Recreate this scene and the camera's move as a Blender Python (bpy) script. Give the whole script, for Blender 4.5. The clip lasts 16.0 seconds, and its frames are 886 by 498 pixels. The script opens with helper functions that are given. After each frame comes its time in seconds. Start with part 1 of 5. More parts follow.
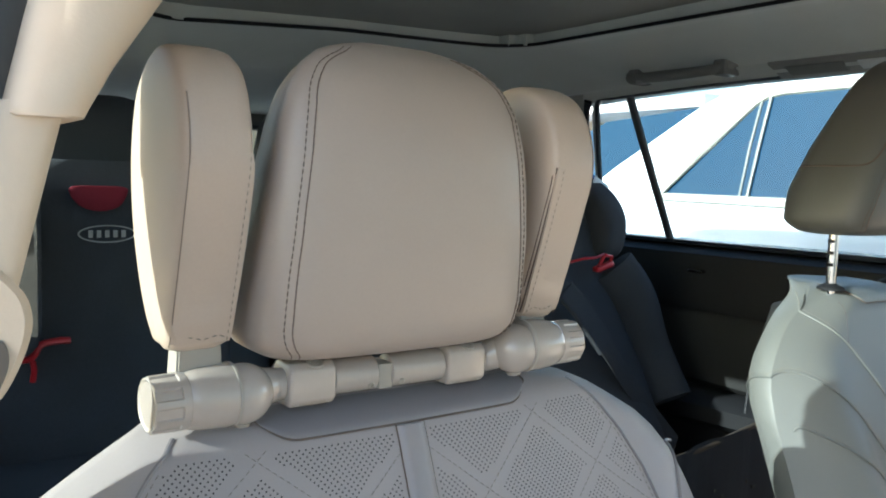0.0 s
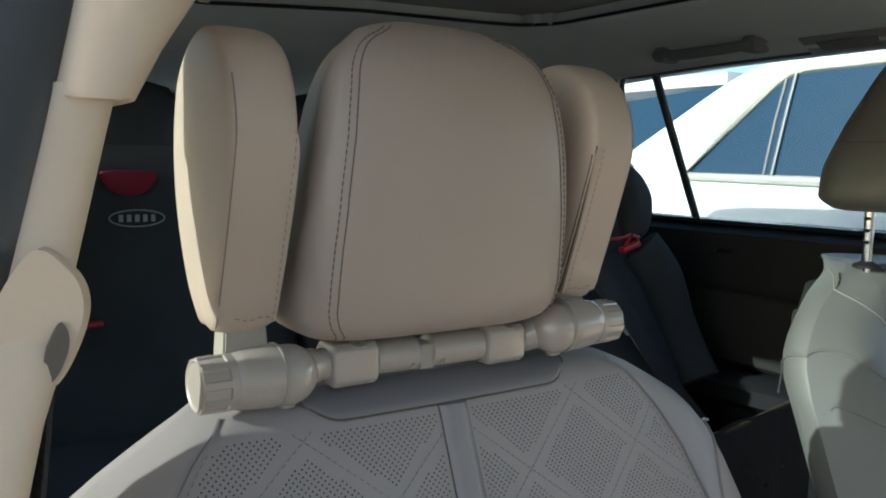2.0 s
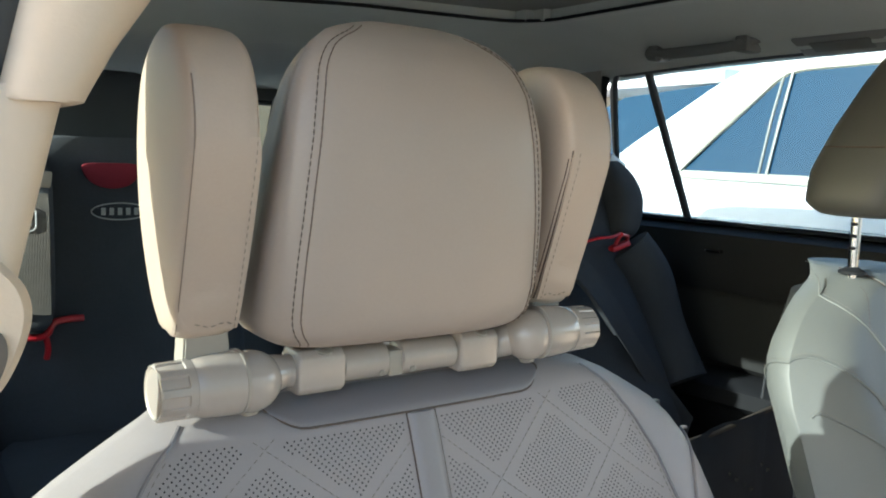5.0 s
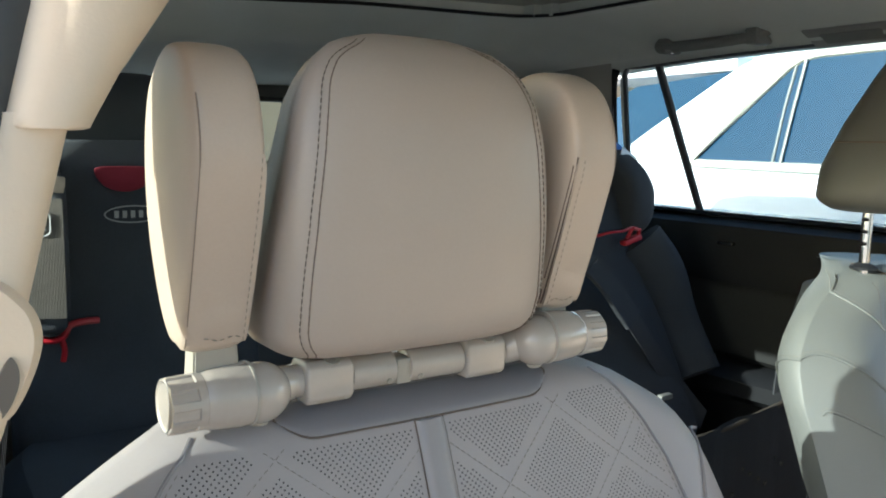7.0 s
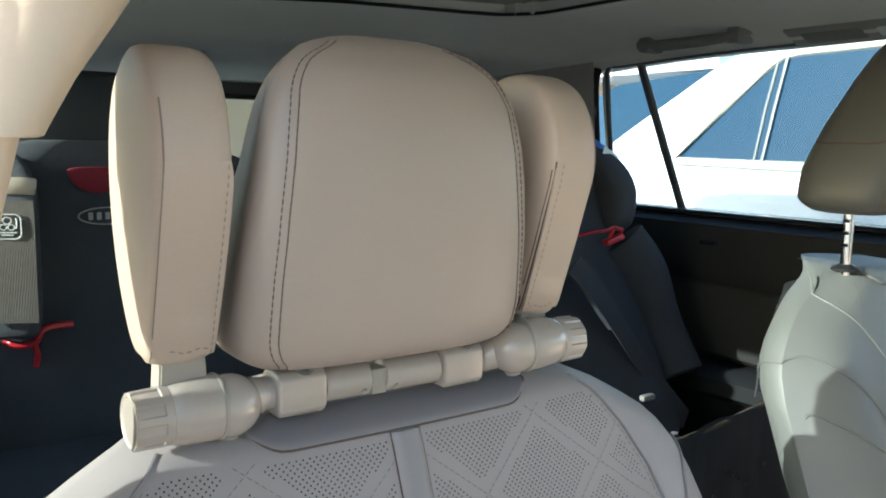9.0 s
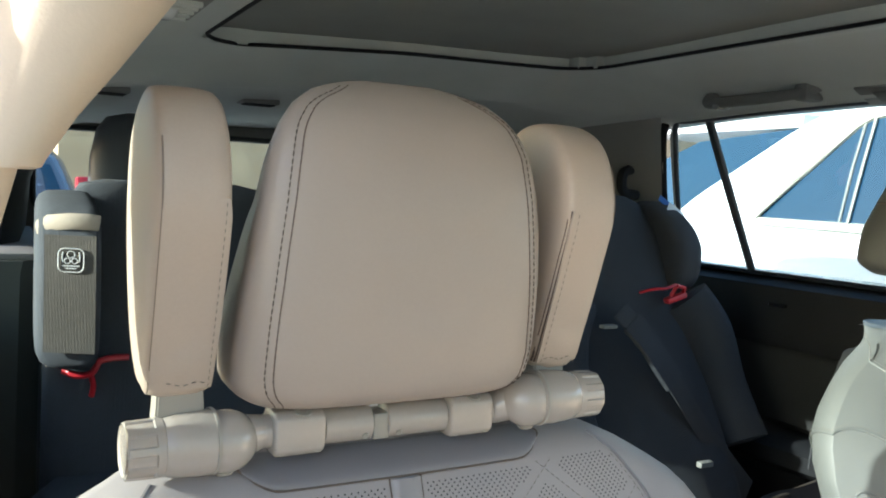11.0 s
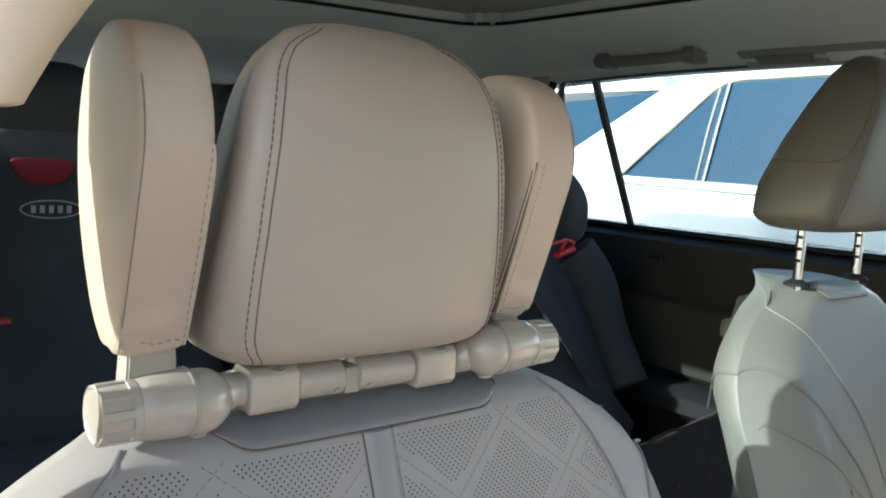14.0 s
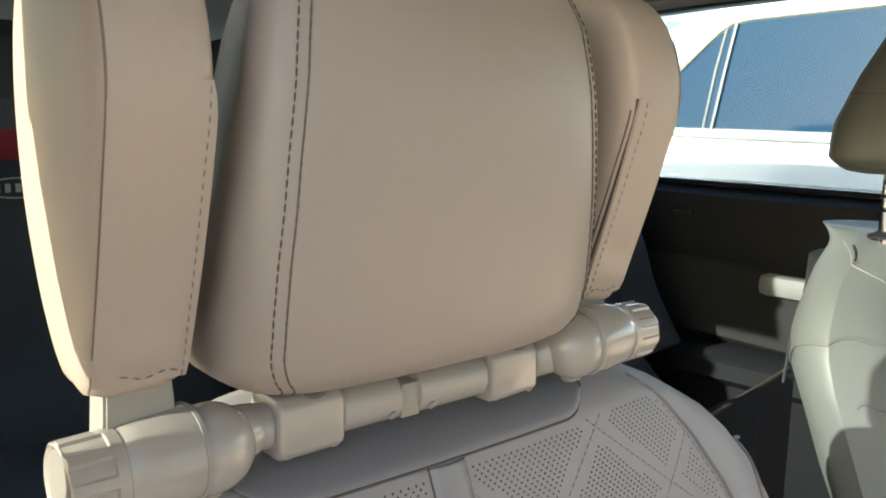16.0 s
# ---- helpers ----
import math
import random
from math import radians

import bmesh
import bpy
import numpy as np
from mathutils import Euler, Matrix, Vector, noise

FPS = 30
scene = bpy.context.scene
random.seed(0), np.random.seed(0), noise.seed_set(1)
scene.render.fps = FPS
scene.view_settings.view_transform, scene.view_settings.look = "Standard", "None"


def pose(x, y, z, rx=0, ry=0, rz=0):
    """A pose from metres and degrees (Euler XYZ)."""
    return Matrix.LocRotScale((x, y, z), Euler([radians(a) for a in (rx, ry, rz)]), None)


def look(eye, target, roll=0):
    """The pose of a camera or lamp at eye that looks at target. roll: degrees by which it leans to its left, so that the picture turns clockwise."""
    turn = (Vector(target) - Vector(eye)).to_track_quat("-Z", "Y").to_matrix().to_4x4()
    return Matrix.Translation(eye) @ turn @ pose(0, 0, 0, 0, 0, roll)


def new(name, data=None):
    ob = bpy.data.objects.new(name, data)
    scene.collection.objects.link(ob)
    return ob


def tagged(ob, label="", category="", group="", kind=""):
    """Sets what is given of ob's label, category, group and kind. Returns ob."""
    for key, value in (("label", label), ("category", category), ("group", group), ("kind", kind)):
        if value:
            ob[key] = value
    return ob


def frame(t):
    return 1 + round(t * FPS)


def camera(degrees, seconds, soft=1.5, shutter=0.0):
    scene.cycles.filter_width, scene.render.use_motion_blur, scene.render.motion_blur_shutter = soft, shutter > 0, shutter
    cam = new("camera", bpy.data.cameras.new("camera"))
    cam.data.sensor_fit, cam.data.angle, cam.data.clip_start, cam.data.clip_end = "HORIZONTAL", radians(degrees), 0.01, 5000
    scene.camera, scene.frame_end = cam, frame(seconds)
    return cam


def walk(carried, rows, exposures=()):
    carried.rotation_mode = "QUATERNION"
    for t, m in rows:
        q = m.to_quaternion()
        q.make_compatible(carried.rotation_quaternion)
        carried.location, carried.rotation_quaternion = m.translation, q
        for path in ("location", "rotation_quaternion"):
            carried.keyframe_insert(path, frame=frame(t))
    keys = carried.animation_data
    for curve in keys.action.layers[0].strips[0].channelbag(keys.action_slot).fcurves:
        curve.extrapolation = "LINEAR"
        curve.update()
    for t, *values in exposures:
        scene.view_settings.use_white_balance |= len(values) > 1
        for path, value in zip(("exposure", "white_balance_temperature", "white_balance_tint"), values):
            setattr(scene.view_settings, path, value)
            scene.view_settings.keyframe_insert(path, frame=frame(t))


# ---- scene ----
cam = camera(57.1, 16.0, 1.9)
PATH = [
    (0, (-0.271, -0.461, 1.396), (0.891, 1.158, 1.23), 1.7),
    (0.5, (-0.277, -0.456, 1.396), (0.884, 1.163, 1.216), 1.9),
    (1, (-0.281, -0.459, 1.398), (0.867, 1.168, 1.214), 1.4),
    (1.5, (-0.28, -0.461, 1.396), (0.843, 1.183, 1.2), 1.1),
    (2, (-0.283, -0.451, 1.394), (0.842, 1.189, 1.184), 1.1),
    (2.5, (-0.279, -0.45, 1.393), (0.847, 1.189, 1.175), 1.1),
    (3, (-0.288, -0.45, 1.408), (0.845, 1.183, 1.191), 1.5),
    (3.5, (-0.287, -0.448, 1.401), (0.869, 1.17, 1.179), 1.8),
    (4, (-0.278, -0.448, 1.399), (0.88, 1.166, 1.171), 2.1),
    (6.5, (-0.255, -0.457, 1.412), (0.828, 1.208, 1.181), 1.4),
    (7, (-0.259, -0.456, 1.415), (0.841, 1.195, 1.161), 1.1),
    (7.5, (-0.26, -0.45, 1.416), (0.854, 1.19, 1.155), 1.0),
    (8, (-0.256, -0.447, 1.418), (0.863, 1.188, 1.151), 1.0),
    (8.5, (-0.254, -0.445, 1.42), (0.891, 1.172, 1.146), 1.0),
    (11, (-0.205, -0.47, 1.417), (0.761, 1.276, 1.277), 2.7),
    (11.5, (-0.208, -0.466, 1.409), (0.745, 1.288, 1.277), 3.0),
    (12, (-0.206, -0.467, 1.405), (0.737, 1.292, 1.264), 2.8),
    (12.5, (-0.21, -0.466, 1.407), (0.734, 1.288, 1.225), 2.8),
    (13, (-0.222, -0.457, 1.408), (0.819, 1.24, 1.22), 3.1),
    (13.5, (-0.245, -0.436, 1.412), (0.941, 1.162, 1.209), 3.3),
    (14, (-0.262, -0.426, 1.408), (0.989, 1.118, 1.184), 3.3),
    (14.5, (-0.267, -0.42, 1.406), (0.993, 1.115, 1.167), 3.0),
    (15, (-0.253, -0.381, 1.395), (1.008, 1.141, 1.09), 2.6),
    (15.5, (-0.218, -0.319, 1.398), (1.045, 1.2, 1.087), 1.2),
    (16, (-0.212, -0.294, 1.397), (1.054, 1.222, 1.078), 0.9),
]
EXPOSURES = [(0, 1.98, 5950, 8), (0.5, 1.95, 5980, 8), (1.0, 1.56, 6060, 8), (1.5, 1.21, 6100, 8), (2.0, 1.16, 6120, 8), (2.5, 1.55, 6150, 8), (3.0, 1.81, 6180, 8), (4.0, 1.86, 6150, 8),
             (6.5, 1.90, 6150, 8), (8.5, 1.93, 6150, 8), (12, 2.08, 6180, 8), (13, 2.03, 6180, 8), (14.5, 1.86, 6300, 8), (15, 1.82, 6500, 9), (15.5, 1.74, 6700, 10), (16, 1.90, 6700, 10)]
walk(cam, [(t, look(eye, target, roll)) for t, eye, target, roll in PATH], EXPOSURES)

# ---- light ----
SUN_WAY = Vector((1.0, -0.17, -0.34)).normalized()
world = bpy.data.worlds.new("sky")
scene.world = world
world.use_nodes = True
wn = world.node_tree.nodes
sky = wn.new("ShaderNodeTexSky")
sky.sky_type = "NISHITA"
sky.sun_disc = False
sky.sun_elevation = math.asin(-SUN_WAY.z)
sky.sun_rotation = math.atan2(-SUN_WAY.x, -SUN_WAY.y)
sky.dust_density = 1.5
wn["Background"].inputs[1].default_value = 0.145
world.node_tree.links.new(sky.outputs[0], wn["Background"].inputs[0])
sun_data = bpy.data.lights.new("sun", "SUN")
sun_data.energy, sun_data.angle, sun_data.color = 4.5, radians(0.55), (1.0, 0.96, 0.90)
sun = new("sun", sun_data)
sun.matrix_world = Matrix.Translation((-6, 1, 4)) @ SUN_WAY.to_track_quat("-Z", "Y").to_matrix().to_4x4()


# ---- materials ----
def material(name, color, rough=0.5, metal=0.0, grain=0.0, scale=400.0, vary=0.06, vscale=9.0, coat=0.0, kind="noise", sheen=0.0, spec=0.5):
    """A surface with a slow change of tone and a fine relief."""
    m = bpy.data.materials.new(name)
    m.use_nodes = True
    n, l = m.node_tree.nodes, m.node_tree.links
    b = n["Principled BSDF"]
    b.inputs["Roughness"].default_value = rough
    b.inputs["Metallic"].default_value = metal
    b.inputs["Coat Weight"].default_value = coat
    b.inputs["Coat Roughness"].default_value = 0.15
    b.inputs["Specular IOR Level"].default_value = spec
    if sheen:
        b.inputs["Sheen Weight"].default_value = sheen
    co = n.new("ShaderNodeTexCoord")
    slow = n.new("ShaderNodeTexNoise")
    slow.inputs["Scale"].default_value = vscale
    slow.inputs["Detail"].default_value = 5
    l.new(co.outputs["Object"], slow.inputs["Vector"])
    fine = n.new("ShaderNodeTexNoise")
    fine.inputs["Scale"].default_value = scale * 0.5
    fine.inputs["Detail"].default_value = 3
    l.new(co.outputs["Object"], fine.inputs["Vector"])
    mix = n.new("ShaderNodeMath")
    mix.operation = "MULTIPLY_ADD"
    l.new(fine.outputs[0], mix.inputs[0])
    mix.inputs[1].default_value = 0.35
    l.new(slow.outputs[0], mix.inputs[2])
    ramp = n.new("ShaderNodeValToRGB")
    ramp.color_ramp.elements[0].position, ramp.color_ramp.elements[1].position = 0.42, 0.95
    ramp.color_ramp.elements[0].color = (*[c * (1 - vary) for c in color], 1)
    ramp.color_ramp.elements[1].color = (*[min(1, c * (1 + vary)) for c in color], 1)
    l.new(mix.outputs[0], ramp.inputs[0])
    l.new(ramp.outputs[0], b.inputs["Base Color"])
    rr = n.new("ShaderNodeMapRange")
    rr.inputs[3].default_value, rr.inputs[4].default_value = max(0, rough - 0.07), min(1, rough + 0.07)
    l.new(slow.outputs[0], rr.inputs[0])
    l.new(rr.outputs[0], b.inputs["Roughness"])
    if grain:
        if kind == "leather":
            tex = n.new("ShaderNodeTexVoronoi")
            tex.feature = "DISTANCE_TO_EDGE"
            tex.inputs["Scale"].default_value = scale
            out = tex.outputs["Distance"]
        elif kind == "weave":
            tex = n.new("ShaderNodeTexWave")
            tex.inputs["Scale"].default_value = scale
            tex.inputs["Distortion"].default_value = 1.5
            out = tex.outputs[0]
        else:
            tex = n.new("ShaderNodeTexNoise")
            tex.inputs["Scale"].default_value = scale
            tex.inputs["Detail"].default_value = 4
            out = tex.outputs[0]
        l.new(co.outputs["Object"], tex.inputs["Vector"])
        bump = n.new("ShaderNodeBump")
        bump.inputs["Strength"].default_value = grain
        bump.inputs["Distance"].default_value = 0.0006
        l.new(out, bump.inputs["Height"])
        l.new(bump.outputs[0], b.inputs["Normal"])
    return m


def glass(name, tint=(0.9, 0.95, 0.95), rough=0.0):
    m = bpy.data.materials.new(name)
    m.use_nodes = True
    n, l = m.node_tree.nodes, m.node_tree.links
    n.clear()
    out, mix, tr, gl, lw, pw, ad = (n.new("ShaderNode" + k) for k in ("OutputMaterial", "MixShader", "BsdfTransparent", "BsdfGlossy", "LayerWeight", "Math", "Math"))
    tr.inputs[0].default_value = (*tint, 1)
    gl.inputs["Roughness"].default_value = rough
    lw.inputs[0].default_value = 0.5
    pw.operation, ad.operation = "POWER", "MULTIPLY_ADD"
    pw.inputs[1].default_value = 4.0
    ad.inputs[1].default_value, ad.inputs[2].default_value = 0.7, 0.035
    l.new(lw.outputs["Facing"], pw.inputs[0])
    l.new(pw.outputs[0], ad.inputs[0])
    l.new(ad.outputs[0], mix.inputs[0])
    l.new(tr.outputs[0], mix.inputs[1])
    l.new(gl.outputs[0], mix.inputs[2])
    l.new(mix.outputs[0], out.inputs[0])
    return m


LEATHER = material("headrest_leather", (0.355, 0.294, 0.250), 0.38, grain=0.10, scale=900, vary=0.05, kind="leather")
WING = material("wing_leatherette", (0.425, 0.345, 0.280), 0.42, grain=0.12, scale=1100, vary=0.06, kind="leather")
SEAT = material("seat_leather", (0.308, 0.277, 0.272), 0.48, grain=0.14, scale=1000, vary=0.05, kind="leather")
# the same seat leather, darkened to put the far side's shade into its colour
DRIVER_SEAT_SHADED = material("driver_seat_leather_shaded", (0.150, 0.157, 0.150), 0.48, grain=0.14, scale=1000, vary=0.06, kind="leather")
SEAT_SMOOTH = material("seat_leather_smooth", (0.258, 0.236, 0.238), 0.42, grain=0.08, scale=900, vary=0.05, kind="leather")
THREAD = material("thread", (0.10, 0.075, 0.06), 0.8, vary=0.15)
# seat leather with the shade under the headrest in its colour; also side piping
SADDLE_SHADED = material("saddle_leather_shaded", (0.185, 0.172, 0.180), 0.38, grain=0.08, scale=900, vary=0.05, kind="leather")
WING_SEAM = material("wing_seam", (0.21, 0.16, 0.125), 0.7, vary=0.1)
HANDLE = material("dark_handle_plastic", (0.13, 0.132, 0.124), 0.7, grain=0.2, scale=500)
SEAM_BROWN = material("seam_brown", (0.15, 0.11, 0.09), 0.8, vary=0.1)
THREAD_PALE = material("pale_thread", (0.20, 0.18, 0.155), 0.8, vary=0.15)
HOLE = material("perforation_dark", (0.03, 0.027, 0.025), 0.9)
PLASTIC = material("grey_beige_plastic", (0.37, 0.325, 0.287), 0.22, grain=0.08, scale=600, vary=0.05, coat=0.7)
PLASTIC_DULL = material("grey_beige_plastic_dull", (0.31, 0.285, 0.245), 0.45, grain=0.06, scale=600, vary=0.04)
CHROME = material("chrome", (0.72, 0.72, 0.70), 0.12, metal=1.0, vary=0.03)
PILLAR = material("pillar_beige_plastic", (0.60, 0.49, 0.37), 0.55, grain=0.18, scale=500, vary=0.03)
HEADLINER = material("headliner_cloth", (0.43, 0.455, 0.43), 0.9, grain=0.35, scale=700, vary=0.06, sheen=0.2)
SHADE = material("sunroof_shade_cloth", (0.27, 0.275, 0.255), 0.85, grain=0.3, scale=500, vary=0.08)
GREY_TRIM = material("grey_trim_plastic", (0.20, 0.20, 0.19), 0.6, grain=0.2, scale=500)
BLACK_PLASTIC = material("black_plastic", (0.014, 0.0148, 0.017), 0.6, grain=0.2, scale=500, vary=0.1, spec=0.15)
BLACK_GLOSS = material("black_gloss_trim", (0.012, 0.013, 0.015), 0.15, vary=0.1)
RUBBER = material("seal_rubber", (0.045, 0.05, 0.058), 0.5, grain=0.1, scale=300, vary=0.12)
DOOR_CARD = material("dark_grey_door_card", (0.026, 0.0265, 0.0265), 0.9, grain=0.2, scale=500, spec=0.2)
NAVY_CLOTH = material("dark_child_seat_cloth", (0.032, 0.036, 0.045), 0.9, grain=0.5, scale=500, vary=0.2, kind="weave")
MESH_CLOTH = material("grey_mesh_cloth", (0.07, 0.064, 0.056), 0.9, grain=0.9, scale=180, vary=0.3, kind="weave")
BEIGE_CLOTH = material("beige_band_cloth", (0.36, 0.31, 0.25), 0.85, grain=0.4, scale=500, vary=0.1)
STRAP = material("seat_belt_webbing", (0.028, 0.030, 0.036), 0.75, grain=0.6, scale=400, vary=0.1, kind="weave")
RED = material("red_plastic", (0.42, 0.012, 0.022), 0.35, vary=0.08)
RED_CLOTH = material("dark_red_cloth", (0.21, 0.013, 0.028), 0.85, vary=0.12, grain=0.4)
LOGO_GREY = material("logo_print_grey", (0.42, 0.43, 0.43), 0.7, vary=0.1)
WHITE_LABEL = material("white_label", (0.7, 0.72, 0.75), 0.6, vary=0.05)
BLUE_LABEL = material("blue_label", (0.03, 0.12, 0.40), 0.6, vary=0.1)
WHITE_PAINT = material("white_car_paint", (0.64, 0.65, 0.65), 0.25, vary=0.02, coat=0.6)
CREAM_TRIM = material("cream_window_trim", (0.44, 0.42, 0.35), 0.4, vary=0.08)
# dark tint, with blue in the base standing in for reflected sky
DARK_GLASS = material("dark_tinted_glass_sky", (0.010, 0.036, 0.068), 0.03, vary=0.0, vscale=2.0, spec=0.32)
GREY_PAINT = material("blue_grey_car_paint", (0.10, 0.12, 0.15), 0.25, metal=0.3, coat=0.5)
STUCCO = material("tan_stucco", (0.46, 0.33, 0.20), 0.9, grain=0.5, scale=60, vary=0.1, vscale=2)
ASPHALT = material("worn_concrete", (0.27, 0.255, 0.235), 0.9, grain=0.8, scale=120, vary=0.25, vscale=1.5)
WINDOW_BAR = material("pale_window_bar", (0.20, 0.20, 0.18), 0.5, vary=0.08)
LAMP_LENS = material("lamp_lens", (0.55, 0.57, 0.58), 0.25, vary=0.05)
PANE = glass("window_glass", (0.80, 0.88, 0.90))
SCREEN = glass("windscreen_glass", (0.60, 0.66, 0.64))
PANE_DARK = glass("privacy_glass", (0.72, 0.76, 0.74))


# ---- mesh helpers ----
def finish(bm, smooth=True, angle=40):
    bmesh.ops.recalc_face_normals(bm, faces=bm.faces)
    lim = radians(angle)
    for f in bm.faces:
        f.smooth = smooth
    for e in bm.edges:
        if len(e.link_faces) == 2 and e.calc_face_angle(0) > lim:
            e.smooth = False
    return bm


def part(name, bm, mat, parent=None, label="", smooth=True, angle=40):
    finish(bm, smooth, angle)
    me = bpy.data.meshes.new(name)
    bm.to_mesh(me)
    bm.free()
    me.materials.append(mat)
    ob = new(name, me)
    if parent:
        ob.parent = parent
    return tagged(ob, label)


def thing(name, label, category, group="", kind="", at=None):
    ob = new(name)
    ob.empty_display_size = 0.05
    if at is not None:
        ob.matrix_basis = at
    return tagged(ob, label, category, group, kind)


def solid(name, bm, mat, label, category, group="", kind="", smooth=True, angle=40):
    return tagged(part(name, bm, mat, None, "", smooth, angle), label, category, group, kind)


def loft(bm, rings, close=True, caps=True):
    """Skin over rings of equal length."""
    rows = [[bm.verts.new(p) for p in r] for r in rings]
    n = len(rows[0])
    for a, b in zip(rows, rows[1:]):
        for i in range(n if close else n - 1):
            bm.faces.new((a[i], a[(i + 1) % n], b[(i + 1) % n], b[i]))
    if caps and close:
        bm.faces.new(rows[0][::-1])
        bm.faces.new(rows[-1])
    return bm


def box(bm, lo, hi, bevel=0.0, m=None, seg=2):
    v0 = len(bm.verts)
    g = bmesh.ops.create_cube(bm, size=1.0)["verts"]
    for v in g:
        v.co = Vector([lo[k] + (v.co[k] + 0.5) * (hi[k] - lo[k]) for k in range(3)])
    if bevel:
        ed = list({e for v in g for e in v.link_edges})
        r = bmesh.ops.bevel(bm, geom=ed, offset=bevel, segments=seg, affect="EDGES", profile=0.5)
    if m is not None:
        bm.verts.ensure_lookup_table()
        for v in list(bm.verts)[v0:]:
            v.co = m @ v.co
    return bm


def box_part(name, lo, hi, mat, parent=None, bevel=0.003, label="", m=None):
    return part(name, box(bmesh.new(), lo, hi, bevel, m), mat, parent, label)


def smooth_path(pts, n=8, closed=False):
    """A smooth curve through points."""
    pts = [Vector(p) for p in pts]
    out, k = [], len(pts)
    for i in range(k if closed else k - 1):
        p0 = pts[(i - 1) % k] if closed or i > 0 else pts[0]
        p1, p2 = pts[i], pts[(i + 1) % k]
        p3 = pts[(i + 2) % k] if closed or i + 2 < k else pts[-1]
        for j in range(n):
            t = j / n
            out.append(0.5 * ((2 * p1) + (p2 - p0) * t + (2 * p0 - 5 * p1 + 4 * p2 - p3) * t * t + (3 * p1 - p0 - 3 * p2 + p3) * t**3))
    if not closed:
        out.append(pts[-1])
    return out


def tube(bm, pts, r, n=8, closed=False, rz=None):
    """A round (or flat, with rz) rod along points; r may be a list."""
    pts = [Vector(p) for p in pts]
    rings, up = [], Vector((0, 0, 1))
    k = len(pts)
    side = None
    for i, p in enumerate(pts):
        a = pts[(i - 1) % k] if closed or i else p
        b = pts[(i + 1) % k] if closed or i < k - 1 else p
        d = (b - a).normalized()
        if side is None:
            side = d.cross(up)
            if side.length < 0.1:
                side = d.cross(Vector((0, 1, 0)))
        side = (side - d * side.dot(d)).normalized()
        nor = side.cross(d)
        ri = r[i] if isinstance(r, (list, tuple)) else r
        rings.append([p + side * (math.cos(q) * ri) + nor * (math.sin(q) * (rz or ri)) for q in (2 * math.pi * j / n for j in range(n))])
    if closed:
        rings.append(rings[0])
    return loft(bm, rings, True, not closed)


def stitches(bm, pts, length=0.0032, gap=0.0022, r=0.00035):
    """Short threads along a path."""
    pts = [Vector(p) for p in pts]
    s, run = 0.0, 0.0
    on, start = True, pts[0]
    for a, b in zip(pts, pts[1:]):
        d = (b - a).length
        pos = 0.0
        while pos < d - 1e-9:
            step = min((length if on else gap) - run, d - pos)
            pos += step
            run += step
            if run >= (length if on else gap) - 1e-9:
                here = a.lerp(b, pos / d)
                if on:
                    tube(bm, [start, start.lerp(here, 0.5), here], [r * 0.6, r, r * 0.6], 5)
                on, run, start = not on, 0.0, here
    return bm


def turned(bm, profile, axis_from, axis_to, n=32, ribs=None):
    """A lathe form along an axis: (distance, radius) pairs; ribs(q, i) scales the radius."""
    a, b = Vector(axis_from), Vector(axis_to)
    d = (b - a).normalized()
    u = d.cross(Vector((0, 1, 0)))
    u = (u if u.length > 0.1 else d.cross(Vector((0, 0, 1)))).normalized()
    w = d.cross(u)
    rings = []
    for i, (s, r) in enumerate(profile):
        ring = []
        for j in range(n):
            q = 2 * math.pi * j / n
            k = r * (ribs(q, i) if ribs else 1)
            ring.append(a + d * s + u * (math.cos(q) * k) + w * (math.sin(q) * k))
        rings.append(ring)
    return loft(bm, rings)


def prism(bm, outline, fn0, fn1, bevel=0.0):
    """Walls between two images of one outline."""
    loft(bm, [[fn0(p) for p in outline], [fn1(p) for p in outline]])
    if bevel:
        bmesh.ops.bevel(bm, geom=list(bm.edges), offset=bevel, segments=2, affect="EDGES", profile=0.5)
    return bm


def interp(x, table):
    xs, ys = zip(*table)
    return float(np.interp(x, xs, ys))


def eased(x, table):
    """The table's value, with its corners rounded."""
    return sum(interp(x + 0.0016 * k, table) for k in range(-4, 5)) / 9


def superring(cx, cy, z, hx, hy, p=3.0, n=48, hy2=None):
    """A rounded rectangle; hy in front (towards -y), hy2 behind."""
    out = []
    for j in range(n):
        q = 2 * math.pi * j / n
        c, s = math.cos(q), math.sin(q)
        e = 2.0 / p
        x = math.copysign(abs(c) ** e, c) * hx
        y = math.copysign(abs(s) ** e, s)
        y = y * (hy2 if (y > 0 and hy2) else hy)
        out.append(Vector((cx + x, cy + y, z)))
    return out

# ---- setting: ground and the car's shell ----
bm = bmesh.new()
bmesh.ops.create_grid(bm, x_segments=40, y_segments=40, size=300)
solid("ground", bm, ASPHALT, "pale worn concrete of a car park", "ground", kind="structure")

CX = 0.40  # middle of the cabin


def roof_z(x, y):
    """The headliner's height: crowned across, falling towards the rear."""
    d = abs(x - CX) / 0.62
    return 1.648 - 0.012 * d - 0.075 * max(0, d - 0.62) ** 1.6 / 0.2 - 0.05 * max(0, y - 0.75) ** 1.3 + 0.04 * (x - CX)


# roof opening of the sunroof: left, right, rear edge
SR_L, SR_R, SR_B, SR_F = 0.055, 0.775, 0.80, -0.70


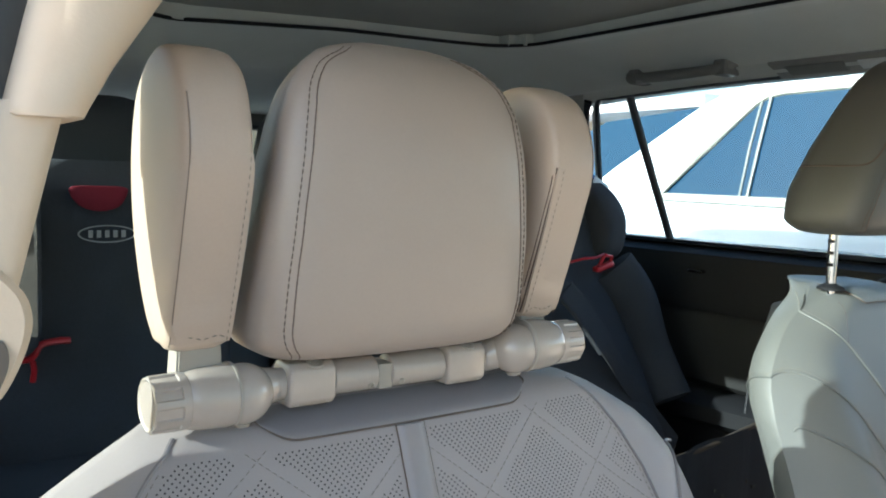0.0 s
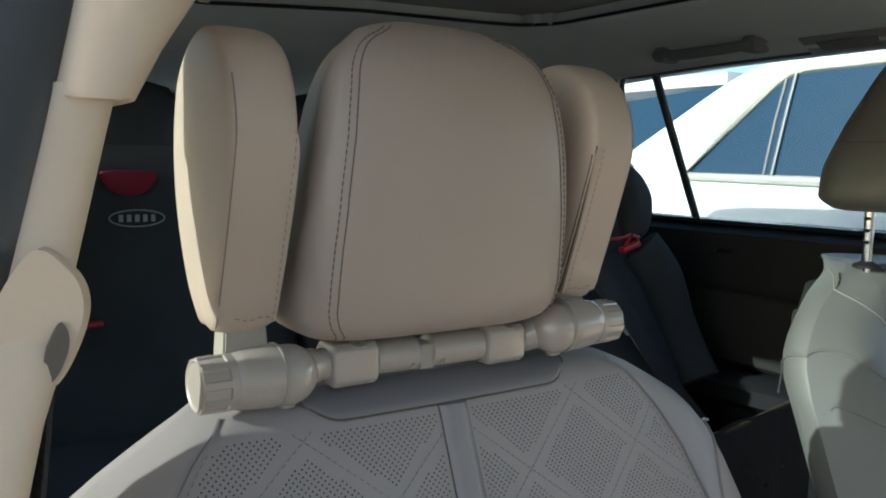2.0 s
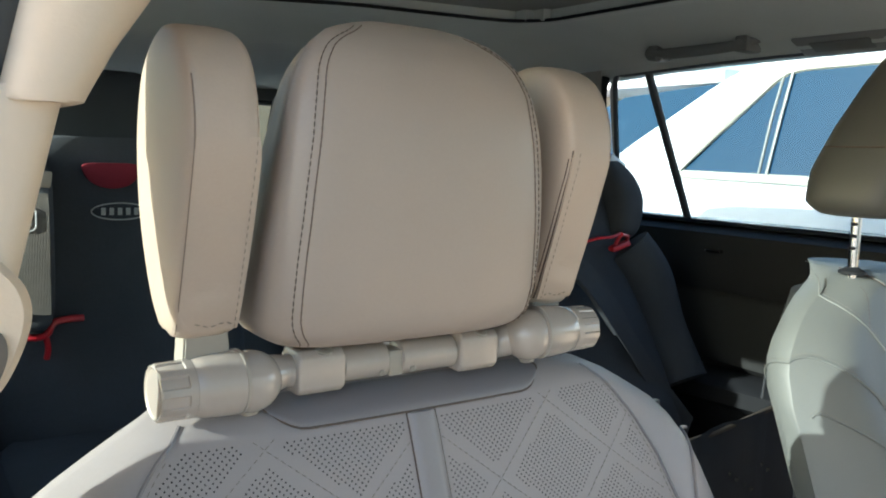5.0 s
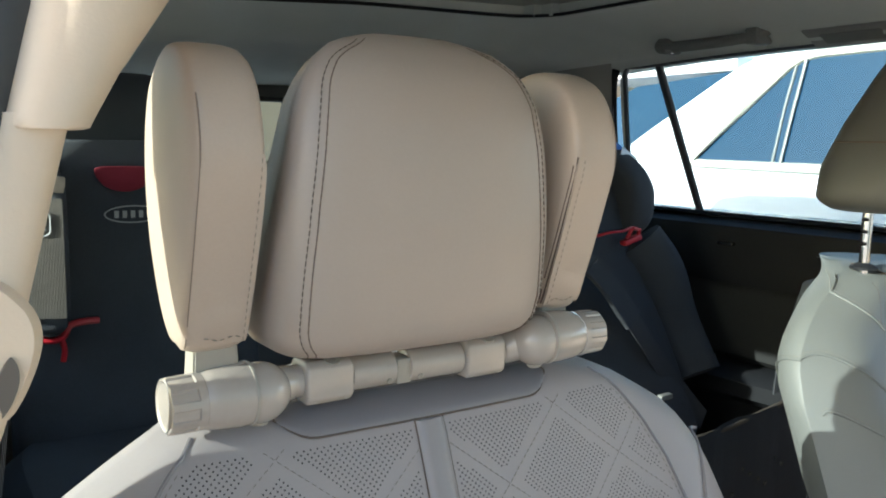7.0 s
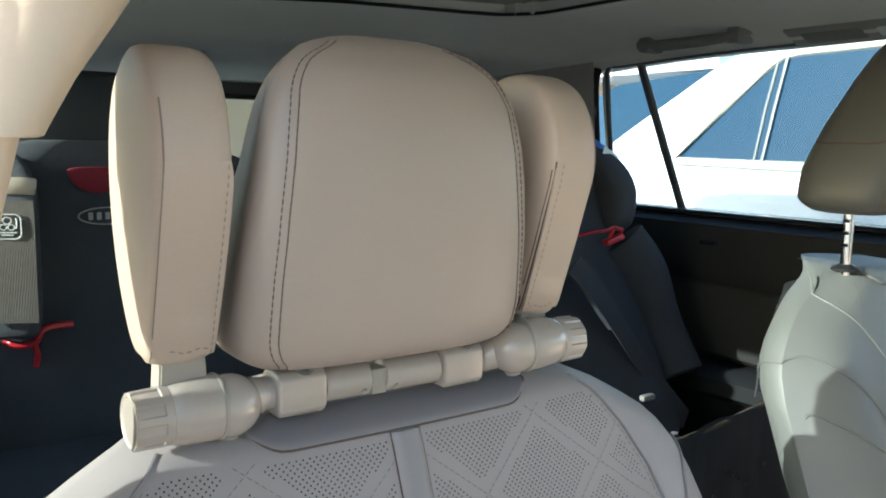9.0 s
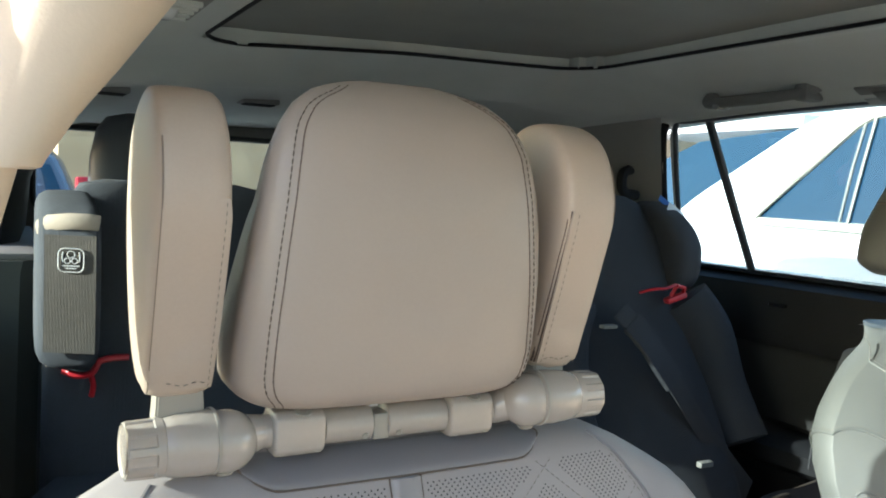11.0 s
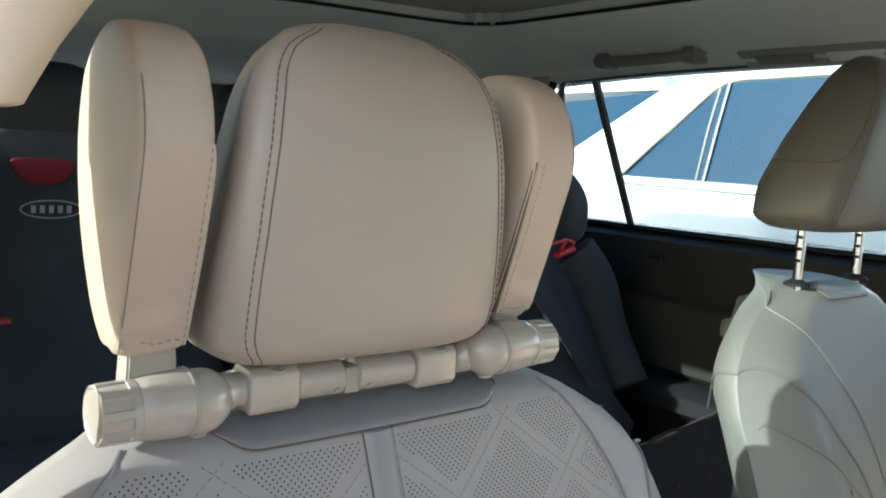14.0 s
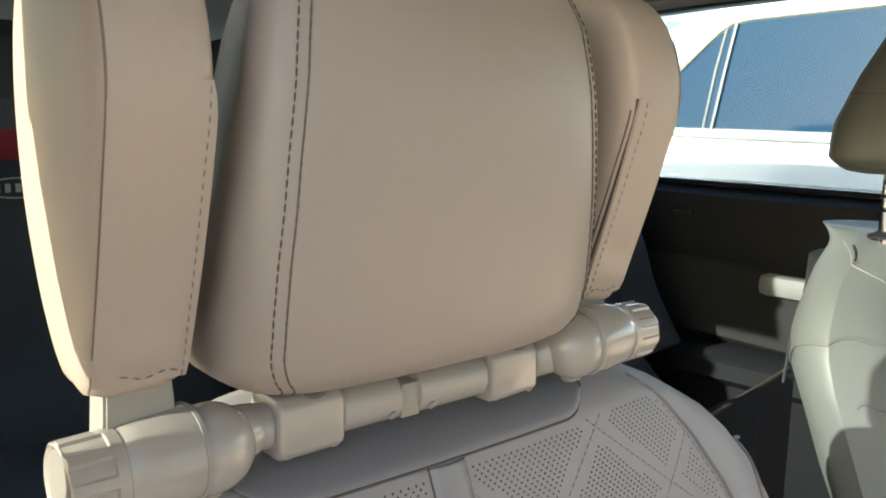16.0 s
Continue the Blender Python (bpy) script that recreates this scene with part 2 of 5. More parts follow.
def inside_sunroof(x, y, grow=0.0):
    r = 0.09
    l, rr, b = SR_L - grow, SR_R + grow, SR_B + grow + 0.06 * (CX - x)
    if x < l or x > rr or y > b or y < SR_F:
        return False
    for cx, s in ((l + r, -1), (rr - r, 1)):
        if (x - cx) * s > 0 and y > b - r:
            return math.hypot(x - cx, y - (b - r)) < r
    return True


bm = bmesh.new()
xs = [-0.27 + i * (1.245 / 68) for i in range(69)]
ys = [-0.84 + i * (2.89 / 100) for i in range(101)]


def edge_snap(x, y):
    """Pulls points near the sunroof's edge on to it."""
    b = SR_B + 0.06 * (CX - x)
    if abs(x - SR_L) < 0.0101 and y < b - 0.08:
        x = SR_L
    if abs(x - SR_R) < 0.0101 and y < b - 0.08:
        x = SR_R
    if abs(y - b) < 0.0164 and SR_L + 0.08 < x < SR_R - 0.08:
        y = b
    return x, y


grid = {}
for i, x in enumerate(xs):
    for j, y in enumerate(ys):
        a, b = edge_snap(x, y)
        beam = 0.034 * math.exp(-((y - 1.02 - 0.10 * (CX - x)) / 0.11) ** 2) * (1 if 0.0 < x < 0.86 else max(0, 1 - 8 * (abs(x - 0.43) - 0.43)))
        grid[i, j] = bm.verts.new((a, b, roof_z(a, b) - beam))
for i in range(68):
    for j in range(100):
        x, y = (xs[i] + xs[i + 1]) / 2, (ys[j] + ys[j + 1]) / 2
        if not inside_sunroof(x, y) and not (x < -0.135 and y < 0.66):
            bm.faces.new((grid[i, j], grid[i + 1, j], grid[i + 1, j + 1], grid[i, j + 1]))
bmesh.ops.delete(bm, geom=[v for v in bm.verts if not v.link_faces], context="VERTS")
# the return of the cloth up into the opening, and thickness
ed = [e for e in bm.edges if len(e.link_faces) == 1 and inside_sunroof((e.verts[0].co.x + e.verts[1].co.x) / 2, (e.verts[0].co.y + e.verts[1].co.y) / 2, 0.03) and e.verts[0].co.y > -0.74]
ext = bmesh.ops.extrude_edge_only(bm, edges=ed)["geom"]
for v in ext:
    if isinstance(v, bmesh.types.BMVert):
        v.co.z += 0.03
top = bmesh.ops.duplicate(bm, geom=[f for f in bm.faces if f.calc_center_median().z < 1.69])["geom"]
for v in top:
    if isinstance(v, bmesh.types.BMVert):
        v.co.z += 0.06
solid("ceiling", bm, HEADLINER, "grey cloth headliner of the car", "headliner", kind="structure", angle=60)

bm = bmesh.new()
rows = []
for j in range(31):
    y = -0.75 + j * 1.70 / 30
    rows.append([Vector((SR_L - 0.06 + i * 0.84 / 30, y, roof_z(CX, min(y, 0.8)) + 0.018 - 0.006 * abs(i - 15) / 15 + 0.04 * (SR_L + i * 0.028 - CX) + 0.0015 * math.sin(9 * y + i * 0.2))) for i in range(31)])
loft(bm, rows, close=False)
g = bmesh.ops.duplicate(bm, geom=bm.faces[:])["geom"]
for v in g:
    if isinstance(v, bmesh.types.BMVert):
        v.co.z += 0.02
shade = solid("sunroof_shade", bm, SHADE, "closed grey cloth sunroof shade under the roof", "sunroof shade")
# dark gap round the shade
bm = bmesh.new()
loop = []
for j in range(20):
    loop.append((SR_L, -0.7 + j * (SR_B + 0.02 - 0.08 + 0.7) / 19))
for q in range(1, 9):
    a = math.pi - q * math.pi / 18
    loop.append((SR_L + 0.09 + 0.09 * math.cos(a), SR_B + 0.02 - 0.09 + 0.09 * math.sin(a)))
for j in range(1, 16):
    x = SR_L + 0.09 + j * (SR_R - SR_L - 0.18) / 16
    loop.append((x, SR_B + 0.06 * (CX - x)))
for q in range(9, 0, -1):
    a = q * math.pi / 18
    loop.append((SR_R - 0.09 + 0.09 * math.cos(a), SR_B - 0.02 - 0.09 + 0.09 * math.sin(a)))
for j in range(20):
    loop.append((SR_R, SR_B - 0.11 - j * (SR_B + 0.60) / 19))
tube(bm, [(CX + (x - CX) * 0.985, y - 0.005, roof_z(x, y) + 0.001) for x, y in loop], 0.0032, 8)
rim = bmesh.new()
tube(rim, [(CX + (x - CX) * 1.06, y + 0.021, roof_z(x, y) + 0.001) for x, y in loop], 0.023, 12, rz=0.0022)
solid("trim_sunroof", rim, HEADLINER, "cloth-covered lip round the sunroof opening", "trim", kind="structure")
solid("sunroof_seal", bm, BLACK_PLASTIC, "thin black rubber edge of the sunroof opening", "seal", kind="structure")

# outer roof skin above, with its rounded tail
bm = bmesh.new()


def skin_z(x, y):
    d = abs(x - CX) / 0.70
    return 1.815 - 0.02 * d * d - 0.10 * max(0, d - 0.86) ** 2 / 0.02 - 0.03 * max(0, y - 1.0) ** 2 - 0.05 * max(0, -0.2 - y) ** 2


loft(bm, [[Vector((-0.27 + i * 1.34 / 28, y, skin_z(-0.27 + i * 1.34 / 28, y) - lift)) for i in range(29)] for y, lift in ((-0.86, 0.03), (-0.80, 0), (-0.4, 0), (0.0, 0), (0.8, 0), (1.4, 0), (1.9, 0), (2.02, 0.01), (2.08, 0.04))], close=False)
g = bmesh.ops.duplicate(bm, geom=bm.faces[:])["geom"]
for v in g:
    if isinstance(v, bmesh.types.BMVert):
        v.co.z += 0.012
solid("roof", bm, WHITE_PAINT, "painted steel roof of the car", "roof", kind="structure")

# ---- far side: door, window, rail ----
def far_pt(y, z, out=0.0):
    """A point of the far side's glass plane, which leans in."""
    return Vector((1.245 - (z - 1.275) * 0.53 + out, y, z))


BELT = 1.276


def win_top(y):
    return 1.600 - 0.05 * max(0, y - 0.55) ** 1.5 + 0.012 * (0.5 - y)


# rail from the window's top up into the headliner
bm = bmesh.new()
rows = []
for j in range(60):
    y = -0.84 + j * 2.24 / 59
    t = win_top(y)
    e = far_pt(y, t)
    z2 = roof_z(0.99, y)
    rows.append([e + Vector((0.05, 0, -0.004)), e + Vector((0, 0, -0.004)), e + Vector((-0.012, 0, 0.002)), e + Vector((-0.028, 0, 0.012)), Vector((1.02, y, (t + z2) / 2 + 0.004)), Vector((0.985, y, z2 - 0.003)), Vector((0.95, y, roof_z(0.95, y) + 0.004)), Vector((0.95, y, roof_z(0.95, y) + 0.05)), e + Vector((0.07, 0, 0.06))])
loft(bm, rows)
solid("trim_roof_rail", bm, HEADLINER, "grey cloth-covered roof rail above the side windows", "roof rail", kind="structure", angle=50)

# the far door
door = thing("door_1", "black and grey rear car door with a large closed window", "car door", kind="structure")
bm = bmesh.new()
prof = [(1.275, 1.235, 0), (1.268, 1.262, 0), (1.24, 1.268, 0), (1.205, 1.255, 0), (1.195, 1.20, 0), (1.185, 1.165, 0), (1.19, 1.135, 0), (1.30, 1.13, 0), (1.30, 1.25, 0)]
loft(bm, [[Vector((x, y, z)) for x, z, _ in prof] for y in [-0.1 + i * 0.105 for i in range(11)]])
part("upper_panel", bm, BLACK_PLASTIC, door, "black upper door trim", angle=50)
bm = bmesh.new()
for y0, y1 in ((-0.1, 0.95),):
    loft(bm, [[Vector((1.245, y, 1.262)), Vector((1.232, y, 1.272)), Vector((1.238, y, 1.281)), Vector((1.262, y, 1.284)), Vector((1.275, y, 1.27))] for y in (y0, 0.2, 0.5, 0.75, y1)])
part("belt_moulding", bm, BLACK_GLOSS, door, "glossy black belt moulding")
bm = bmesh.new()
prof = [(1.205, 1.134), (1.19, 1.12), (1.182, 1.05), (1.185, 0.985), (1.215, 0.965), (1.30, 0.965), (1.30, 1.134)]
loft(bm, [[Vector((x, y, z + 0.02 * (y - 0.4))) for x, z in prof] for y in [-0.1 + i * 0.105 for i in range(11)]])
part("door_card", bm, DOOR_CARD, door, "dark grey cloth door card", angle=50)
bm = bmesh.new()
prof = [(1.215, 0.975), (1.15, 0.972), (1.128, 0.955), (1.128, 0.925), (1.16, 0.905), (1.2, 0.6), (1.30, 0.45), (1.30, 0.975)]
loft(bm, [[Vector((x, y, z - 0.03 * (y - 0.4))) for x, z in prof] for y in [-0.1 + i * 0.105 for i in range(11)]])
part("armrest", bm, BLACK_PLASTIC, door, "black armrest and lower panel", angle=50)
bm = bmesh.new()
box(bm, (1.165, 0.30, 1.085), (1.20, 0.46, 1.125), 0.012)
part("door_handle", bm, GREY_TRIM, door, "grey inner door handle cup")
box_part("door_lock", (1.186, 0.62, 1.215), (1.199, 0.66, 1.223), BLACK_GLOSS, door, 0.003)
# frame of the window: rear post, divider, top channel
bm = bmesh.new()
tube(bm, [far_pt(0.757, BELT - 0.01, 0.004), far_pt(0.755, 1.43, 0.004), far_pt(0.752, win_top(0.75) + 0.01, 0.004)], 0.0105, 8, rz=0.007)
part("window_divider", bm, RUBBER, door, "dark rubber window divider bar")
bm = bmesh.new()
path = smooth_path([far_pt(0.965, BELT - 0.01, 0.01), far_pt(0.925, 1.40, 0.008), far_pt(0.868, 1.54, 0.004), far_pt(0.838, 1.588, 0.0), far_pt(0.79, win_top(0.79) - 0.001, 0.0), far_pt(0.5, win_top(0.5) - 0.001, 0), far_pt(0.1, win_top(0.1) - 0.001, 0), far_pt(-0.1, win_top(-0.1) - 0.001, 0)], 6)
tube(bm, path, 0.006, 8)
part("window_seal", bm, RUBBER, door, "black rubber seal round the door window")
bm = bmesh.new()
path = smooth_path([far_pt(0.99, BELT - 0.01, -0.012), far_pt(0.95, 1.40, -0.012), far_pt(0.892, 1.54, -0.012), far_pt(0.862, 1.585, -0.012)], 6)
tube(bm, path, 0.009, 8)
part("door_seal", bm, BLACK_PLASTIC, door, "black door seal on the pillar")
bm = bmesh.new()
path = smooth_path([far_pt(0.978, BELT - 0.01, 0.02), far_pt(0.938, 1.40, 0.018), far_pt(0.882, 1.54, 0.012), far_pt(0.86, 1.575, 0.008)], 6)
tube(bm, path, 0.008, 8)
part("painted_edge", bm, WHITE_PAINT, door, "white painted door frame edge")


def pane(name, outline, mat, parent, fn, thick=0.004):
    bm = bmesh.new()
    prism(bm, outline, lambda p: fn(p[0], p[1], 0.006), lambda p: fn(p[0], p[1], 0.006 + thick))
    ob = part(name, bm, mat, parent, smooth=False)
    ob.visible_shadow = False
    return ob


pane("window_pane", [(-0.1, BELT), (0.75, BELT), (0.75, win_top(0.75)), (0.4, win_top(0.4)), (-0.1, win_top(-0.1))], PANE, door, far_pt)
pane("quarter_pane", [(0.76, BELT), (0.96, BELT), (0.92, 1.40), (0.865, 1.54), (0.835, 1.585), (0.76, win_top(0.76))], PANE, door, far_pt)

# far rear pillar and rear side lining
bm = bmesh.new()
rows = []
for z, y0, x0 in ((0.5, 0.99, 1.24), (1.0, 0.99, 1.24), (1.27, 0.985, 1.232), (1.40, 0.945, 1.165), (1.54, 0.885, 1.09), (1.60, 0.86, 1.055), (1.66, 0.86, 1.02)):
    rows.append([Vector((x0 + 0.002, y0 + 0.01, z)), Vector((x0 - 0.004, y0, z)), Vector((x0 - 0.02, y0 + 0.012, z)), Vector((x0 - 0.045, y0 + 0.06, z)), Vector((x0 - 0.07, y0 + 0.25, z)), Vector((x0 - 0.09, y0 + 0.50, z)), Vector((x0 - 0.14, 2.0, z)), Vector((x0 + 0.02, 2.0, z)), Vector((x0 + 0.02, y0 + 0.05, z))])
loft(bm, rows)
solid("wall_rear_pillar", bm, GREY_TRIM, "grey plastic lining of the rear pillar", "pillar trim", kind="structure", angle=35)
box_part_hook = bmesh.new()
tube(box_part_hook, smooth_path([(1.10, 0.975, 1.43), (1.06, 0.97, 1.435), (1.045, 0.965, 1.455), (1.05, 0.965, 1.48), (1.085, 0.975, 1.49)], 6), 0.012, 8)
solid("belt_anchor", box_part_hook, BLACK_PLASTIC, "black seat belt guide on the rear pillar", "belt guide")

# near side: lining behind the open doorway
bm = bmesh.new()
rows = []
for z, x0 in ((0.5, -0.14), (0.9, -0.14), (1.24, -0.135), (1.262, -0.13)):
    rows.append([Vector((x0 - 0.25, 1.12, z)), Vector((x0 - 0.03, 1.12, z)), Vector((x0 + 0.005, 1.15, z)), Vector((x0 + 0.02, 1.30, z)), Vector((x0 + 0.03, 2.02, z)), Vector((x0 - 0.25, 2.02, z))])
loft(bm, rows)
solid("wall_rear_lining", bm, material("green_grey_lining", (0.075, 0.085, 0.075), 0.7, grain=0.2, scale=400), "dark green-grey plastic side lining behind the rear seat", "side lining", kind="structure", angle=35)
bm = bmesh.new()
box(bm, (-0.42, 1.13, 1.262), (-0.12, 1.95, 1.275), 0.004)
solid("trim_ledge", bm, GREY_TRIM, "grey ledge along the rear side lining", "ledge", kind="structure")
bm = bmesh.new()
rows = []
for z, x0 in ((1.275, -0.15), (1.40, -0.14), (1.52, -0.10), (1.62, -0.04)):
    rows.append([Vector((x0 - 0.15, 1.30, z)), Vector((x0 - 0.045, 1.32, z)), Vector((x0 - 0.01, 1.40, z)), Vector((x0 + 0.02, 2.0, z)), Vector((x0 - 0.15, 2.0, z))])
loft(bm, rows)
solid("wall_rear_pillar_near", bm, BLACK_PLASTIC, "dark rear pillar lining beside the tailgate", "pillar trim", kind="structure", angle=35)

# tailgate with its window
gate = thing("tailgate", "dark-lined tailgate with a rounded rear window", "tailgate")
bm = bmesh.new()
def rect_ring(x0, x1, z0, z1, r, n=6):
    out = []
    for cx, cz, a0 in ((x1 - r, z1 - r, 0), (x0 + r, z1 - r, 90), (x0 + r, z0 + r, 180), (x1 - r, z0 + r, 270)):
        for k in range(n + 1):
            a = radians(a0 + 90 * k / n)
            out.append((cx + r * math.cos(a), cz + r * math.sin(a)))
    return out


inner, outer = rect_ring(-0.115, 0.92, 1.29, 1.545, 0.07), rect_ring(-0.32, 1.14, 0.45, 1.70, 0.03)
loft(bm, [[Vector((x, 2.0, z)) for x, z in outer], [Vector((x, 1.985, z)) for x, z in inner], [Vector((x, 2.04, z)) for x, z in inner], [Vector((x, 2.06, z)) for x, z in outer], [Vector((x, 2.0, z)) for x, z in outer]], caps=False)
part("gate_lining", bm, GREY_TRIM, gate, "grey tailgate lining", angle=30)
bm = bmesh.new()
tube(bm, [(x, 1.985, z) for x, z in inner], 0.008, 8, closed=True)
part("window_seal", bm, RUBBER, gate, "black window surround")
ob = part("window_pane", prism(bmesh.new(), inner, lambda p: Vector((p[0], 2.02, p[1])), lambda p: Vector((p[0], 2.024, p[1]))), PANE, gate, smooth=False)
ob.visible_shadow = False
box_part("high_stop_lamp", (0.32, 1.955, 1.585), (0.48, 1.99, 1.605), GREY_TRIM, gate, 0.005)

# floor pan
bm = bmesh.new()
box(bm, (-0.24, -1.2, 0.42), (1.24, 2.0, 0.46))
solid("floor", bm, material("black_carpet", (0.02, 0.02, 0.021), 0.95, grain=0.8, scale=300), "black carpeted floor of the car", "floor", kind="structure")
bm = bmesh.new()
box(bm, (-0.26, -0.75, 0.25), (-0.24, 1.12, 0.50))
solid("sill", bm, BLACK_PLASTIC, "black door sill", "sill", kind="structure")

# front of the cabin, unseen behind the camera: bulkhead, light-bouncing beige dashboard and windscreen
bm = bmesh.new()
box(bm, (-0.30, -1.25, 0.42), (1.30, -1.20, 0.92))
solid("wall_front", bm, GREY_TRIM, "plain grey front bulkhead of the cabin", "wall", kind="structure")
bm = bmesh.new()
loft(bm, [[Vector((x, y, z)) for y, z in ((-1.20, 0.70), (-1.02, 0.74), (-0.98, 0.86), (-1.03, 0.96), (-1.20, 1.02), (-1.62, 1.03), (-1.62, 0.90), (-1.20, 0.90))] for x in (-0.28, 0.1, 0.5, 0.9, 1.22)])
solid("dashboard", bm, PILLAR, "unseen plain dashboard under the windscreen, beige to bounce light", "dashboard", kind="structure", angle=30)
screen = thing("windscreen", "clear sloping windscreen between two dark pillars", "windscreen", kind="structure")
bm = bmesh.new()
loft(bm, [[Vector((x, -1.60, 1.04)), Vector((x, -0.84, 1.63)), Vector((x, -0.838, 1.634)), Vector((x, -1.60, 1.045))] for x in (-0.14, 1.06)])
ob = part("pane", bm, SCREEN, screen, smooth=False)
ob.visible_shadow = False
for x0, x1 in ((-0.26, -0.12), (1.20, 1.04)):
    bm = bmesh.new()
    tube(bm, [(x0, -1.62, 1.02), ((x0 + x1) / 2, -1.23, 1.36), (x1, -0.82, 1.65)], 0.035, 10)
    part("pillar", bm, HEADLINER, screen, "slim pillar beside the windscreen")
# unseen far front door, made beige to bounce warm light from the right
bm = bmesh.new()
box(bm, (1.19, -1.2, 0.42), (1.25, -0.105, 1.262))
solid("wall_front_door", bm, BEIGE_CLOTH, "unseen plain front door panel, beige to bounce light", "wall", kind="structure")
bm = bmesh.new()
loft(bm, [[far_pt(y, z, o) for y in (-0.16, -0.07) for o in (-0.03, 0.02)][:2] + [far_pt(-0.07, z, 0.02), far_pt(-0.07, z, -0.03)] for z in (1.2, 1.4, 1.62)])
solid("wall_pillar_far", bm, HEADLINER, "grey pillar between the far doors", "pillar", kind="structure")

# near rear door window, tinted
def near_pt(y, z, out=0.0):
    return Vector((-0.298 + (z - 1.185) * 0.33 - out, y, z))


near_window = thing("window_near", "dark tinted window of the near rear door", "window", kind="structure")
outline = [(-0.06, 1.186), (1.10, 1.186), (1.10, 1.50), (0.95, 1.575), (0.5, 1.60), (0.02, 1.60)]
bm = bmesh.new()
prism(bm, outline, lambda p: near_pt(p[0], p[1]), lambda p: near_pt(p[0], p[1], 0.004))
part("pane", bm, PANE_DARK, near_window, smooth=False)
bm = bmesh.new()
tube(bm, [near_pt(y, z, 0.002) for y, z in outline], 0.010, 8, closed=True)
part("window_seal", bm, RUBBER, near_window, "black window surround")
# unseen panel below the near window, added to keep sky light out
bm = bmesh.new()
box(bm, (-0.31, 0.03, 0.42), (-0.275, 1.12, 1.185))
solid("wall_near_blocker", bm, DOOR_CARD, "unseen dark panel in the near rear door's place, added to block light", "wall", kind="structure")
# unseen panel in the open door's place, beige to bounce light on the seats
bm = bmesh.new()
box(bm, (-1.25, -1.02, 0.35), (-0.30, -0.96, 1.15), 0.01, Matrix.Rotation(radians(8), 4, "Z"))
solid("wall_bounce_door", bm, BEIGE_CLOTH, "unseen plain beige panel in the open front door's place, added to bounce light", "wall", kind="structure")

# ---- near pillar ----
pillar = thing("pillar_trim", "sunlit beige plastic pillar trim beside the front seat", "pillar trim", kind="structure")
bm = bmesh.new()
rows = []
for z, x0, w, y0, back in ((0.55, -0.30, 0.05, -0.28, 0.04), (1.05, -0.274, 0.045, -0.17, 0.10), (1.245, -0.2445, 0.040, -0.095, 0.112), (1.285, -0.2325, 0.0385, -0.078, 0.100), (1.30, -0.2265, 0.038, -0.072, 0.088), (1.343, -0.2155, 0.037, -0.055, 0.074), (1.40, -0.2005, 0.035, -0.047, 0.091), (1.425, -0.194, 0.034, -0.045, 0.096)):
    rows.append(superring(x0 - w / 2, y0, z, w / 2, 0.028, 3.2, 28, back))
loft(bm, rows)
part("lower_cover", bm, PILLAR, pillar)
bm = bmesh.new()
rows = []
for z, x0, w, y0 in ((1.4185, -0.189, 0.034, -0.045), (1.4195, -0.186, 0.039, -0.045), (1.424, -0.1835, 0.042, -0.044), (1.445, -0.170, 0.052, -0.030), (1.472, -0.149, 0.07, -0.008), (1.532, -0.105, 0.11, 0.030), (1.58, -0.06, 0.16, 0.05), (1.66, 0.0, 0.22, 0.06)):
    rows.append(superring(x0 - w / 2, y0, z, w / 2, 0.034 + max(0, z - 1.43) * 0.5, 2.6, 36, 0.097 - min(0.035, max(0, z - 1.43))))
loft(bm, rows)
part("upper_cover", bm, PILLAR, pillar)
bm = bmesh.new()
ring = smooth_path([(-0.2322, 0, 1.3555), (-0.2183, 0, 1.3472), (-0.2132, 0, 1.3351), (-0.2151, 0, 1.3212), (-0.2230, 0, 1.3036), (-0.2304, 0, 1.2971), (-0.2443, 0, 1.2971), (-0.249, 0, 1.3258)], 6, closed=True)
loft(bm, [[Vector((p.x - 0.004, -0.092, p.z)) for p in ring], [Vector((p.x, -0.086, p.z)) for p in ring], [Vector((p.x, -0.05, p.z)) for p in ring], [Vector((p.x - 0.006, -0.04, p.z)) for p in ring]])
guide = part("belt_guide_cover", bm, PILLAR, pillar, "rounded beige cover of the belt guide")
bm = bmesh.new()
ring = smooth_path([(-0.2264, 0, 1.3261), (-0.2236, 0, 1.3224), (-0.2236, 0, 1.315), (-0.2273, 0, 1.3057), (-0.2329, 0, 1.3002), (-0.2334, 0, 1.3094), (-0.2308, 0, 1.3187)], 5, closed=True)
loft(bm, [[Vector((p.x, -0.0945, p.z)) for p in ring], [Vector((p.x, -0.084, p.z)) for p in ring]])
part("slot", bm, material("slot_brown", (0.10, 0.085, 0.07), 0.6), guide, "dark belt slot")
bm = bmesh.new()
rows = []
for z, x0, y0 in ((0.55, -0.35, -0.28), (1.2, -0.292, -0.11), (1.34, -0.256, -0.06), (1.42, -0.236, -0.05), (1.50, -0.21, -0.02), (1.60, -0.17, 0.02)):
    rows.append(superring(x0 - 0.015, y0, z, 0.034, 0.03, 2.6, 24, 0.05))
loft(bm, rows)
part("door_seal", bm, RUBBER, pillar, "dark grey rubber door seal")
# belt webbing hanging from the guide
bm = bmesh.new()
